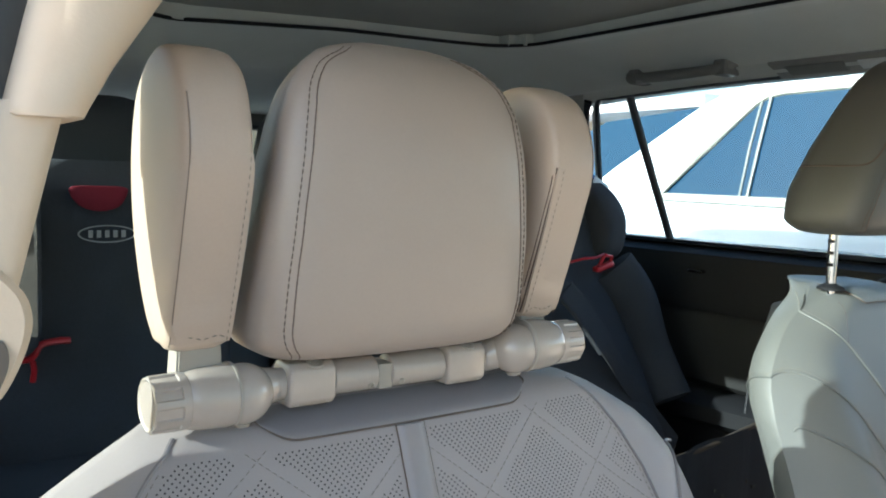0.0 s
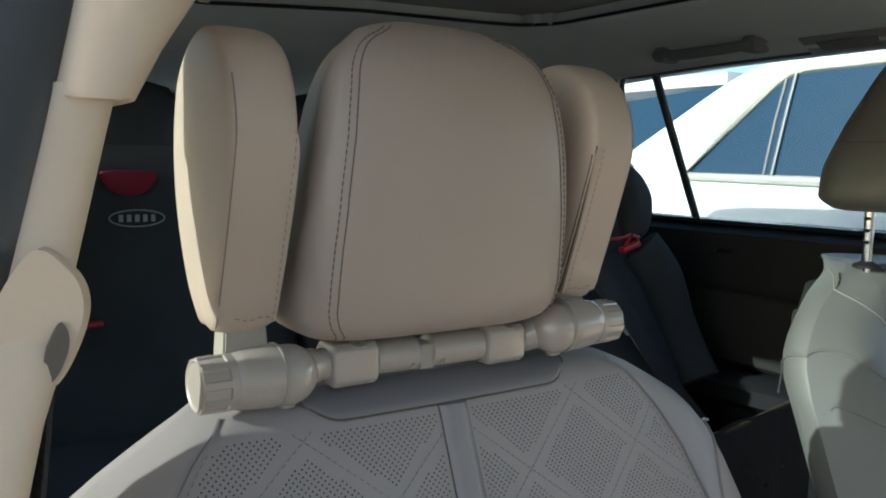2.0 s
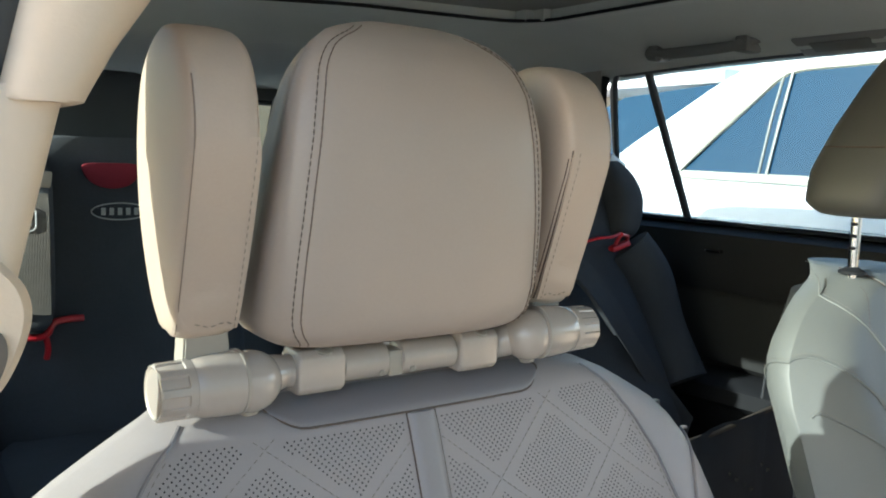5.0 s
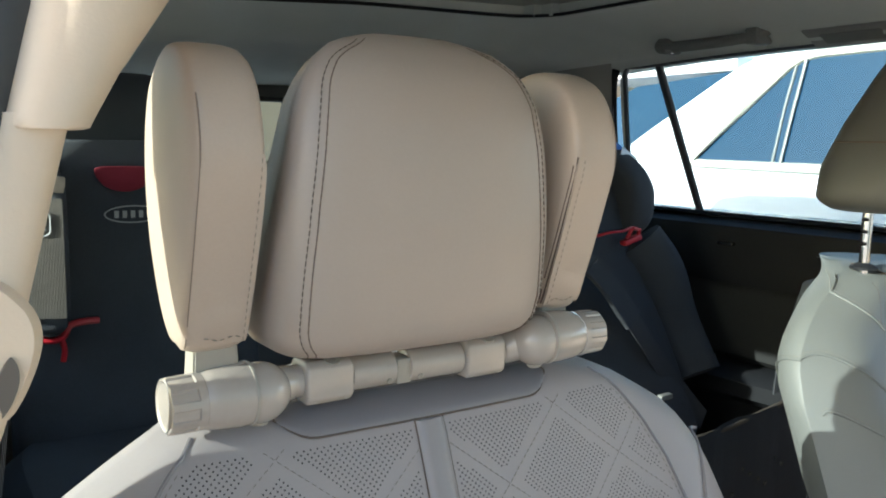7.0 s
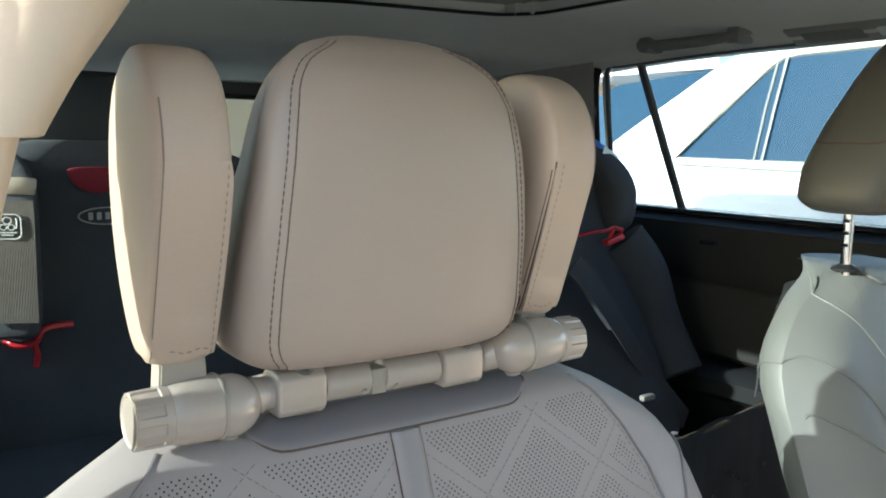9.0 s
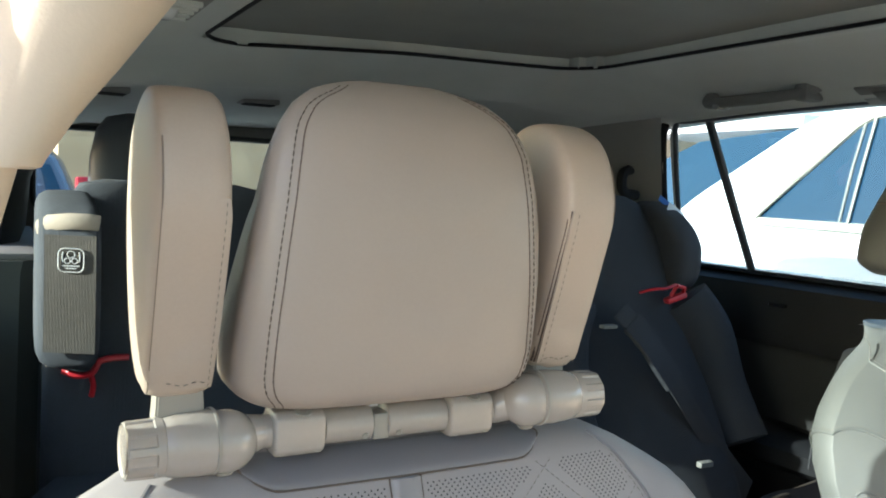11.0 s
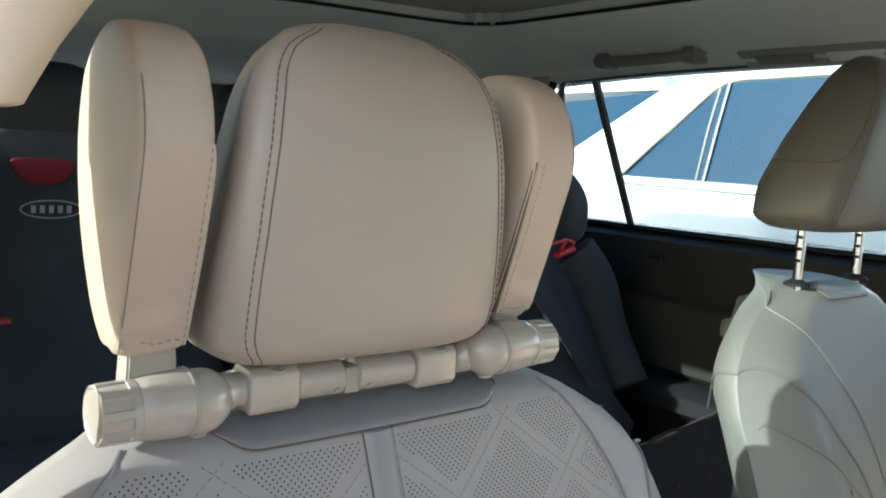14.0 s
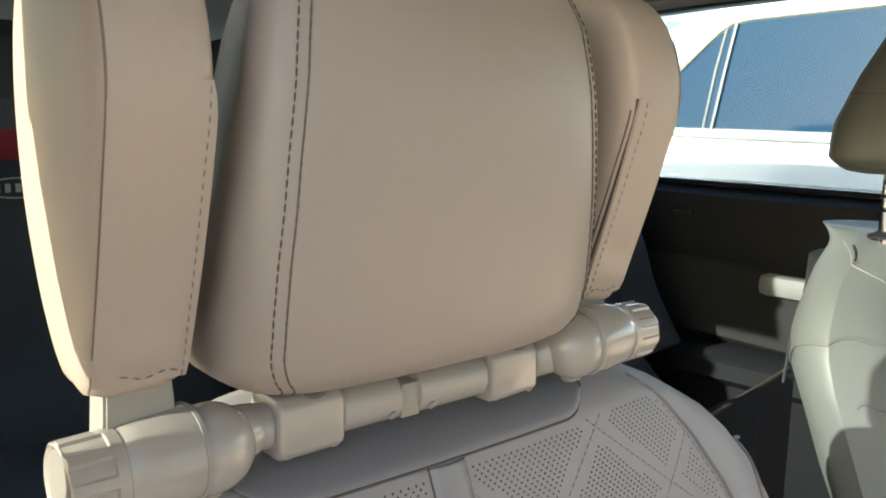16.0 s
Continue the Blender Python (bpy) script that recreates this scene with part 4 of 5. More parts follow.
def arm(side):
    """One arm: neck, ball elbow, barrel and ribbed knob, then the strut and the wing."""
    s = side
    x_in = -0.0555 if s < 0 else 0.1005
    X = lambda d: x_in + s * d
    dz = -0.001 if s < 0 else 0.0085
    dy = -0.004 if s < 0 else -0.012
    bm = bmesh.new()
    pts = smooth_path([(X(0), BY, BZ), (X(0.006), BY, BZ), (X(0.016), BY + dy * 0.4, BZ + dz * 0.5), (X(0.028), BY + dy, BZ + dz), (X(0.05), BY + dy, BZ + dz)], 6)
    tube(bm, pts, [0.0105 + 0.0035 * min(1, max(0, (i - 5) / 10)) for i in range(len(pts))], 24)
    part("neck", bm, PLASTIC, support)
    bm = bmesh.new()
    c = Vector((X(0.028), BY + dy, BZ + dz - 0.001))
    bmesh.ops.create_uvsphere(bm, u_segments=28, v_segments=18, radius=0.0190, matrix=Matrix.Translation(c) @ Matrix.Diagonal((1.05, 1, 1, 1)))
    part("ball", bm, PLASTIC, support)
    bm = bmesh.new()
    a = Vector((X(0.034), BY + dy, BZ + dz))
    b = Vector((X(0.09), BY + dy - 0.003, BZ + dz))
    turned(bm, [(0, 0.017), (0.0005, 0.0194), (0.010, 0.0197), (0.024, 0.0185), (0.030, 0.0172), (0.031, 0.0165)], a, b, 36)
    barrel = part("barrel", bm, PLASTIC, support)
    bm = bmesh.new()
    turned(bm, [(0, 0.0188), (0.0002, 0.0199), (0.0016, 0.0199), (0.0018, 0.0188)], a + (b - a).normalized() * 0.0012, b, 36)
    part("collar", bm, PLASTIC_DULL, barrel, "thin collar seam")
    bm = bmesh.new()
    turned(bm, [(0, 0.0062), (0.004, 0.006), (0.0062, 0.0045), (0.0068, 0.002)], a + Vector((-s * 0.006, 0, -0.0155)), a + Vector((-s * 0.006, -0.25, -1)), 18)
    part("elbow_boss", bm, PLASTIC_DULL, barrel)
    bm = bmesh.new()
    d = (b - a).normalized()
    turned(bm, [(0.0, 0.0165), (0.0006, 0.0172), (0.005, 0.0172), (0.0056, 0.0172), (0.0195, 0.0168), (0.0205, 0.0166), (0.0208, 0.0158), (0.0212, 0.0150), (0.0203, 0.0135), (0.0203, 0.002)], a + d * 0.0305, b + d, 108, lambda q, i: 0.935 if (math.cos(q * 9) > -0.2 and 3 <= i <= 5) else 1.0)
    part("knob", bm, PLASTIC, support, "ribbed tightening knob", angle=25)
    # strut
    cx = -0.110 if s < 0 else 0.152
    bm = bmesh.new()
    loft(bm, [[Vector((cx + e * w, BY + 0.003 + f * h, z)) for e, f in ((-1, -1), (1, -1), (1, 1), (-1, 1))] for z, w, h in ((BZ + 0.006, 0.0145, 0.009), (1.286, 0.0135, 0.009), (1.305, 0.0125, 0.008))])
    bmesh.ops.bevel(bm, geom=list(bm.edges), offset=0.0012, segments=2, affect="EDGES")
    part("strut", bm, PLASTIC_DULL, support)
    # wing: outline in the side view, swelling across
    ol = smooth_path([(0, 0.004, 1.2955), (0, -0.008, 1.325), (0, -0.0235, 1.372), (0, -0.0330, 1.408), (0, -0.0265, 1.440), (0, -0.010, 1.4605), (0, 0.018, 1.4695), (0, 0.045, 1.463), (0, 0.066, 1.443), (0, 0.075, 1.405), (0, 0.070, 1.36), (0, 0.053, 1.32), (0, 0.034, 1.297), (0, 0.020, 1.2945)], 6, closed=True)
    mid = Vector((0, 0.026, 1.385))
    xi, xo = (-0.0945, -0.129) if s < 0 else (0.1365, 0.171)
    rings = []
    for x, k in ((xi - s * 0.0050, 0.0), (xi - s * 0.0048, 0.35), (xi - s * 0.0042, 0.6), (xi - s * 0.0034, 0.80), (xi - s * 0.0022, 0.91), (xi - s * 0.0008, 0.965), (xi + s * 0.0015, 0.989), (xi + s * 0.007, 1.003), (xi + s * 0.014, 1.007), (xo - s * 0.008, 1.006), (xo - s * 0.003, 1.0), (xo, 0.988), (xo + s * 0.0014, 0.962), (xo + s * 0.0028, 0.915), (xo + s * 0.0040, 0.84), (xo + s * 0.0048, 0.72), (xo + s * 0.0054, 0.53), (xo + s * 0.0056, 0.25), (xo + s * 0.0056, 0.0)):
        rings.append([Vector((x, mid.y + (p.y - mid.y) * max(k, 0.02), mid.z + (p.z - mid.z) * max(k, 0.02))) for p in ol])
    bm = bmesh.new()
    loft(bm, rings)
    for v in bm.verts:
        if v.co.z < 1.315 and v.co.y < 0.03:
            v.co.y += 0.0018 * math.sin(v.co.x * 420 + v.co.z * 300)
    wing = part("wing", bm, WING, support, "padded beige leatherette wing", angle=70)
    # the flap of the cover laps over the inner edge up to its pointed end
    flap = ol[1:19]
    bm = bmesh.new()
    rows = []
    for k, p in enumerate(flap):
        d = (flap[min(k + 1, 17)] - flap[max(k - 1, 0)]).normalized()
        out = Vector((0, -abs(d.z), d.y if d.z > 0 else -d.y))
        t = k / 17
        lap = 0.0018 * math.sin(min(1, t * 1.25 + 0.12) * math.pi / 2) * (1 if k < 16 else 0.75 if k < 17 else 0.2)
        row = []
        for u in range(9):
            e = u / 8
            crease = 0.0022 * math.exp(-((t - 0.13 - 0.10 * e) / 0.045) ** 2) * math.sin(math.pi * e) - 0.0016 * math.exp(-((t - 0.26 - 0.05 * e) / 0.06) ** 2) * math.sin(math.pi * e)
            puff = (0.0004 + 0.0010 * math.sin(math.pi * e) ** 0.7 + 0.0012 * e ** 3 + crease) * min(1, (1.02 - t) / 0.35) - 0.0006 * max(0, t - 0.9) * (1 - e) * 10
            row.append(Vector((xo + (xi - xo) * e - s * lap * e ** 2, p.y, p.z)) + out * puff)
        row.append(row[-1] + Vector((0, 0.0016, 0)))
        row.append(Vector((xi + s * 0.004, p.y + 0.003, p.z)))
        rows.append(row)
    loft(bm, rows, close=False)
    part("flap", bm, WING, wing, "creased front flap of the cover", angle=50)
    bm = bmesh.new()
    if s > 0:
        tube(bm, [Vector((xi + 0.0015, mid.y + (p.y - mid.y) * 0.974, mid.z + (p.z - mid.z) * 0.974)) for p in ol[18:52]], 0.0006, 6)
    tube(bm, [Vector((xo, mid.y + (p.y - mid.y) * 0.991, mid.z + (p.z - mid.z) * 0.991)) for p in ol[:25]], 0.0005, 6)
    part("seam", bm, WING_SEAM, wing, "sewn edge seam")
    bm = bmesh.new()
    for x in (xi + s * 0.0042,):
        stitches(bm, [Vector((x - s * 0.0022, p.y - 0.0030, p.z)) for p in ol[1:19]], 0.0026, 0.0022, 0.00032)
    stitches(bm, [Vector((xi + s * (0.004 + k * 0.0027), -0.0026, 1.3012 + 0.001 * math.sin(k))) for k in range(10)], 0.0028, 0.002, 0.0004)
    part("stitching", bm, THREAD_PALE, wing)
    if s > 0:
        bm = bmesh.new()
        tube(bm, [Vector((xi - 0.0012, p.y + 0.0045, p.z)) for p in ol[1:18]], 0.0009, 6)
        tube(bm, [Vector((xi - 0.0008, p.y + 0.0015, p.z)) for p in ol[1:19]], 0.0007, 6)
        part("zip_opening", bm, material("zip_brown", (0.085, 0.058, 0.048), 0.7), wing, "dark slit of the cover's opening")
    else:
        bm = bmesh.new()
        box(bm, (xi - 0.001, -0.0285, 1.398), (xi + 0.0025, -0.0255, 1.4015), 0.0008)
        part("seam_tip", bm, WING_SEAM, wing)


arm(-1)
arm(1)

# ---- roof fittings ----
def grab_handle(y0, y1, x, z):
    h = thing("grab_handle", "folded dark grey grab handle on the roof rail", "grab handle")
    bm = bmesh.new()
    pts = smooth_path([(x + 0.028, y1, z + 0.006), (x + 0.004, y1 - 0.010, z - 0.004), (x - 0.010, y1 - 0.035, z - 0.012), (x - 0.012, (y0 + y1) / 2, z - 0.013), (x - 0.010, y0 + 0.035, z - 0.010), (x + 0.004, y0 + 0.010, z - 0.002), (x + 0.028, y0, z + 0.008)], 6)
    tube(bm, pts, 0.0075, 12, rz=0.009)
    part("grip", bm, HANDLE, h)
    bm = bmesh.new()
    box(bm, (x + 0.006, y0 + 0.006, z - 0.012), (x + 0.05, y1 - 0.006, z + 0.022), 0.010)
    part("recess", bm, HANDLE, h, "dark recess behind the grip")
    for y in (y0 + 0.018, y1 - 0.030):
        bm = bmesh.new()
        box(bm, (x - 0.010, y - 0.012, z - 0.020), (x + 0.035, y + 0.014, z + 0.008), 0.005)
        part("mount", bm, HANDLE, h, "grey mount")
    bm = bmesh.new()
    box(bm, (x - 0.018, y1 - 0.060, z - 0.024), (x - 0.004, y1 - 0.044, z - 0.012), 0.003)
    part("coat_hook", bm, GREY_TRIM, h)


grab_handle(0.405, 0.645, 0.945, 1.612)


def roof_lamp(m, w, d, label):
    h = thing("roof_lamp", label, "roof lamp", at=m)
    bm = bmesh.new()
    box(bm, (-w / 2, -d / 2, -0.006), (w / 2, d / 2, 0.012), 0.004)
    part("bezel", bm, GREY_TRIM, h)
    bm = bmesh.new()
    box(bm, (-w * 0.22, -d * 0.42, -0.0085), (w * 0.22, -d * 0.06, 0.0), 0.002)
    part("lens", bm, LAMP_LENS, h, "small pale clear lens")
    bm = bmesh.new()
    box(bm, (-w * 0.26, d * 0.02, -0.0078), (w * 0.26, d * 0.40, 0.0), 0.002)
    part("slot_cover", bm, HANDLE, h, "dark grey slotted cover")
    bm = bmesh.new()
    box(bm, (-w * 0.1, -d * 0.5, -0.0095), (w * 0.1, -d * 0.38, 0.0), 0.002)
    part("switch", bm, BLACK_PLASTIC, h)


roof_lamp(pose(0.988, 0.22, 1.600, 0, 24, 0), 0.055, 0.26, "long grey lamp unit with a pale lens on the roof rail")
vent = thing("roof_vent", "grey round-knobbed air vent in the headliner", "air vent")
bm = bmesh.new()
box(bm, (-0.105, 0.33, 1.592), (-0.02, 0.46, 1.606), 0.006, Matrix.Translation((0.0, 0, -0.004)))
part("bezel", bm, GREY_TRIM, vent)
for k in range(5):
    bm = bmesh.new()
    box(bm, (-0.095, 0.345 + 0.021 * k, 1.583), (-0.03, 0.352 + 0.021 * k, 1.590), 0.001)
    part("slat", bm, HEADLINER, vent)
bm = bmesh.new()
turned(bm, [(0, 0.014), (0.004, 0.014), (0.012, 0.010), (0.014, 0.006)], (-0.06, 0.385, 1.588), (-0.06, 0.385, 0), 18)
part("knob", bm, LAMP_LENS, vent)
for x, y in ((-0.005, 1.36), (0.345, 1.47)):
    v2 = thing("rear_air_vent", "small slotted grey vent in the rear headliner", "air vent", "rear vents", at=pose(x, y, roof_z(x, y) - 0.004))
    bm = bmesh.new()
    box(bm, (-0.045, -0.03, -0.004), (0.045, 0.03, 0.01), 0.004)
    part("bezel", bm, GREY_TRIM, v2)
    for k in range(4):
        bm = bmesh.new()
        box(bm, (-0.036, -0.022 + 0.012 * k, -0.007), (0.036, -0.017 + 0.012 * k, -0.003), 0.001)
        part("slat", bm, BLACK_PLASTIC, v2)

# ---- rear bench ----
bench = thing("rear_bench", "dark rear bench seat with its backrest upright", "rear seat")
DARK_LEATHER = material("dark_bench_leather", (0.036, 0.041, 0.050), 0.5, grain=0.15, scale=900, vary=0.1, kind="leather")
for x0, x1 in ((-0.12, 0.37), (0.375, 0.62), (0.625, 1.10)):
    bm = bmesh.new()
    c, h = (x0 + x1) / 2, (x1 - x0) / 2
    loft(bm, [superring(c, 0.95 + 0.28 * (z - 0.8), z, h * k, 0.05 * k, 4.0, 40, 0.06) for z, k in ((0.70, 0.9), (0.72, 1.0), (1.18, 1.0), (1.23, 0.95), (1.25, 0.8))])
    part("backrest", bm, DARK_LEATHER, bench)
bm = bmesh.new()
loft(bm, [superring(0.49, 0.70, z, hx, hy, 5.0, 48) for z, hx, hy in ((0.62, 0.58, 0.24), (0.64, 0.61, 0.26), (0.80, 0.61, 0.26), (0.835, 0.58, 0.23))])
part("cushion", bm, DARK_LEATHER, bench)
for x in (0.062, 0.5, 0.86):
    rh = thing("rear_headrest", "dark leather rear headrest", "headrest", "rear headrests", at=pose(x, 1.10, 1.29))
    bm = bmesh.new()
    loft(bm, [superring(0, 0, z, hx, hy, 3.2, 40) for z, hx, hy in ((0.0, 0.09, 0.03), (0.006, 0.115, 0.042), (0.06, 0.124, 0.05), (0.16, 0.120, 0.048), (0.210, 0.110, 0.042), (0.232, 0.094, 0.032), (0.241, 0.06, 0.015))])
    part("cushion", bm, DARK_LEATHER, rh)
    for px in (-0.06, 0.06):
        bm = bmesh.new()
        turned(bm, [(0, 0.006), (0.08, 0.006)], (px, 0, -0.06), (px, 0, 1), 12)
        part("post", bm, CHROME, rh)

# ---- child seat behind the near front seat ----
# black cloth lightened: sun spill and glare on this seat are in the colour
CHILD_CLOTH_LIT = material("black_child_seat_cloth_lit", (0.056, 0.063, 0.075), 0.9, grain=0.5, scale=500, vary=0.2, kind="weave")
cs = thing("child_seat", "black high-back child seat with grey mesh wings and red guides", "child seat")
bm = bmesh.new()
loft(bm, [superring(0.045, 0.86 + 0.1 * (z - 1.1), z, hx, 0.045, 4.0, 40, 0.06) for z, hx in ((0.84, 0.17), (0.86, 0.19), (1.18, 0.185), (1.30, 0.16), (1.385, 0.15), (1.405, 0.135), (1.412, 0.10))])
part("back", bm, CHILD_CLOTH_LIT, cs)
bm = bmesh.new()
loft(bm, [superring(0.045, 0.66, z, hx, hy, 4.0, 40) for z, hx, hy in ((0.84, 0.2, 0.2), (0.86, 0.215, 0.215), (0.95, 0.215, 0.215), (0.975, 0.19, 0.19))])
part("base", bm, CHILD_CLOTH_LIT, cs)
for s, xw in ((-1, -0.112), (1, 0.205)):
    prof = smooth_path([(0, 0.735, 1.165), (0, 0.728, 1.25), (0, 0.732, 1.345), (0, 0.748, 1.372), (0, 0.80, 1.388), (0, 0.86, 1.392), (0, 0.90, 1.36), (0, 0.90, 1.2), (0, 0.86, 1.15), (0, 0.77, 1.145)], 5, closed=True)
    bm = bmesh.new()
    mid = Vector((0, 0.81, 1.27))
    lean = 0.5 if s < 0 else -0.2
    rr = []
    for dx, k in ((-0.040, 0.86), (-0.036, 0.94), (-0.026, 0.99), (-0.01, 1.0), (0.014, 1.0), (0.026, 0.985), (0.032, 0.93), (0.036, 0.8)):
        rr.append([Vector((xw + dx, mid.y + (p.y - mid.y) * k - lean * dx, mid.z + (p.z - mid.z) * k)) for p in prof])
    loft(bm, rr)
    wg = part("side_wing", bm, CHILD_CLOTH_LIT, cs, "black padded side wing", angle=70)
    bm = bmesh.new()
    loft(bm, [[Vector((xw + x, 0.7215 - lean * x + 0.35 * (x + 0.0) ** 2 * 4 + (0.006 if z > 1.33 else 0) + 0.02 * max(0, (1.25 - z)) ** 1.0, z)) for x in (-0.034, -0.02, 0, 0.018, 0.028)] for z in (1.175, 1.22, 1.27, 1.31, 1.335)], close=False)
    g = bmesh.ops.duplicate(bm, geom=bm.faces[:])["geom"]
    for v in g:
        if isinstance(v, bmesh.types.BMVert):
            v.co.y += 0.012
    part("mesh_panel", bm, MESH_CLOTH, wg, "grey ribbed mesh panel", angle=80)
    bm = bmesh.new()
    tube(bm, [(xw - 0.040, 0.760 + lean * 0.04, 1.342), (xw - 0.030, 0.737 + lean * 0.03, 1.350), (xw - 0.005, 0.729 + lean * 0.005, 1.354), (xw + 0.020, 0.729 - lean * 0.02, 1.354), (xw + 0.032, 0.738 - lean * 0.032, 1.352)], 0.004, 8, rz=0.011)
    part("band", bm, BEIGE_CLOTH, wg, "beige cloth band")
    bm = bmesh.new()
    tube(bm, [(xw - 0.037, 0.765 + lean * 0.037, 1.345), (xw - 0.034, 0.741 + lean * 0.034, 1.30), (xw - 0.033, 0.738 + lean * 0.033, 1.24), (xw - 0.031, 0.745 + lean * 0.031, 1.17), (xw - 0.026, 0.76 + lean * 0.026, 1.15)], 0.0035, 8)
    part("piping", bm, BEIGE_CLOTH, wg, "beige piping")
# badge of plain shapes on the near wing
badge = bmesh.new()
bx, bz, byy = -0.1145, 1.302, 0.7195
tube(badge, [(bx + (x - 0.5) * 0.042, byy, bz + (z - 0.5) * 0.044) for x, z in rect_ring(0, 1, 0, 1, 0.25)], 0.0012, 6, closed=True)
for dx, dzz, r in ((0, 0.011, 0.0065), (-0.006, -0.001, 0.005), (0.006, -0.001, 0.005)):
    tube(badge, [(bx + dx + r * math.cos(a), byy - 0.0005, bz + dzz + r * math.sin(a)) for a in (k * 0.5236 for k in range(12))], 0.001, 6, closed=True)
for s in (-1, 1):
    tube(badge, [(bx + s * (0.0125 + 0.002 * math.cos(a)), byy - 0.0005, bz + 0.006 + 0.010 * math.sin(a)) for a in (-1.3, -0.6, 0, 0.6, 1.3)], 0.0012, 6)
for w, z in ((0.014, -0.0105), (0.009, -0.0150)):
    box(badge, (bx - w, byy - 0.001, bz + z - 0.0012), (bx + w, byy + 0.001, bz + z + 0.0012))
for v in badge.verts:
    v.co.x, v.co.z = bx + (v.co.x - bx) * 0.72, bz + (v.co.z - bz) * 0.72
    v.co.y -= 0.5 * (v.co.x + 0.112)
part("badge", badge, LOGO_GREY, cs, "pale printed badge of plain shapes")
# oval print and red patch on the back panel
pr = bmesh.new()
tube(pr, [(0.031 + 0.0405 * math.cos(a), 0.8275, 1.302 + 0.0125 * math.sin(a)) for a in (k * math.pi / 20 for k in range(40))], 0.0011, 6, closed=True)
for k in range(5):
    box(pr, (0.004 + 0.0118 * k, 0.8265, 1.2965), (0.0105 + 0.0118 * k, 0.8285, 1.3075), 0.0006)
part("oval_print", pr, LOGO_GREY, cs, "grey oval outline with plain bars")
rp = bmesh.new()
ring = smooth_path([(-0.018, 0, 1.372), (0.020, 0, 1.374), (0.058, 0, 1.372), (0.060, 0, 1.360), (0.048, 0, 1.343), (0.022, 0, 1.336), (-0.004, 0, 1.342), (-0.019, 0, 1.358)], 5, closed=True)
loft(rp, [[Vector((p.x, 0.832, p.z)) for p in ring], [Vector((p.x * 0.98, 0.826, p.z)) for p in ring], [Vector((p.x * 0.9 + 0.002, 0.824, (p.z - 1.356) * 0.85 + 1.356)) for p in ring]])
part("red_patch", rp, RED_CLOTH, cs, "dark red cloth patch")
rg = bmesh.new()
tube(rg, smooth_path([(-0.118, 0.80, 1.135), (-0.098, 0.785, 1.130), (-0.080, 0.78, 1.134), (-0.070, 0.78, 1.150), (-0.050, 0.785, 1.153), (-0.030, 0.79, 1.152)], 5), [0.002] * 3 + [0.008] * 6 + [0.0055] * 5 + [0.004] * 12, 8, rz=0.005)
tube(rg, smooth_path([(-0.082, 0.78, 1.134), (-0.078, 0.782, 1.115), (-0.080, 0.785, 1.098)], 5), 0.0042, 8)
part("belt_guide", rg, RED, cs, "bright red plastic belt guide")

# ---- child seat behind the far front seat ----
ic = thing("infant_seat", "dark navy child seat with deep padded shell beside the door", "child seat")
bm = bmesh.new()
rows = []
for z, y, hx, hy in ((0.84, 0.70, 0.17, 0.18), (0.88, 0.70, 0.19, 0.20), (1.00, 0.745, 0.205, 0.165), (1.12, 0.785, 0.205, 0.125), (1.22, 0.815, 0.195, 0.10), (1.30, 0.83, 0.185, 0.09), (1.36, 0.84, 0.16, 0.08), (1.405, 0.85, 0.12, 0.065), (1.425, 0.855, 0.075, 0.045), (1.432, 0.858, 0.03, 0.02)):
    rows.append(superring(0.87, y, z, hx, hy, 2.6, 48))
loft(bm, rows)
part("shell", bm, NAVY_CLOTH, ic)
for s, xw in ((1, 1.015), (-1, 0.735)):
    bm = bmesh.new()
    prof = smooth_path([(0, 0.72, 1.25), (0, 0.705, 1.30), (0, 0.715, 1.36), (0, 0.75, 1.40), (0, 0.80, 1.418), (0, 0.85, 1.40), (0, 0.87, 1.30), (0, 0.84, 1.235), (0, 0.77, 1.225)], 5, closed=True)
    mid = Vector((0, 0.79, 1.32))
    loft(bm, [[Vector((xw + dx - s * 0.3 * max(0, p.z - 1.33), mid.y + (p.y - mid.y) * k, mid.z + (p.z - mid.z) * k)) for p in prof] for dx, k in ((-0.036, 0.8), (-0.03, 0.93), (-0.015, 1.0), (0.015, 1.0), (0.03, 0.93), (0.036, 0.8))])
    part("head_wing", bm, NAVY_CLOTH, ic, "dark padded head wing", angle=70)
    bm = bmesh.new()
    tube(bm, smooth_path([(xw - s * 0.01, 0.715, 1.225), (xw + s * 0.03, 0.69, 1.16), (xw + s * 0.045, 0.66, 1.06), (xw + s * 0.05, 0.60, 0.96)], 6), [0.03 + 0.0006 * k for k in range(19)], 14, rz=0.055)
    part("side_bolster", bm, NAVY_CLOTH, ic, "dark padded side bolster")
rg = bmesh.new()
tube(rg, smooth_path([(0.875, 0.70, 1.243), (0.90, 0.69, 1.250), (0.93, 0.685, 1.252), (0.955, 0.69, 1.257), (0.975, 0.70, 1.255)], 5), 0.004, 8, rz=0.003)
box(rg, (0.935, 0.682, 1.226), (0.985, 0.70, 1.238), 0.004, Matrix.Translation((0.96, 0.69, 1.232)) @ Matrix.Rotation(radians(-14), 4, "Y") @ Matrix.Translation((-0.96, -0.69, -1.232)))
tube(rg, [(0.945, 0.688, 1.236), (0.955, 0.686, 1.254)], 0.004, 8)
tube(rg, [(0.975, 0.688, 1.236), (0.98, 0.688, 1.252), (0.958, 0.686, 1.256)], 0.004, 8)
part("belt_guide", rg, RED, ic, "red plastic belt guide")
lb = bmesh.new()
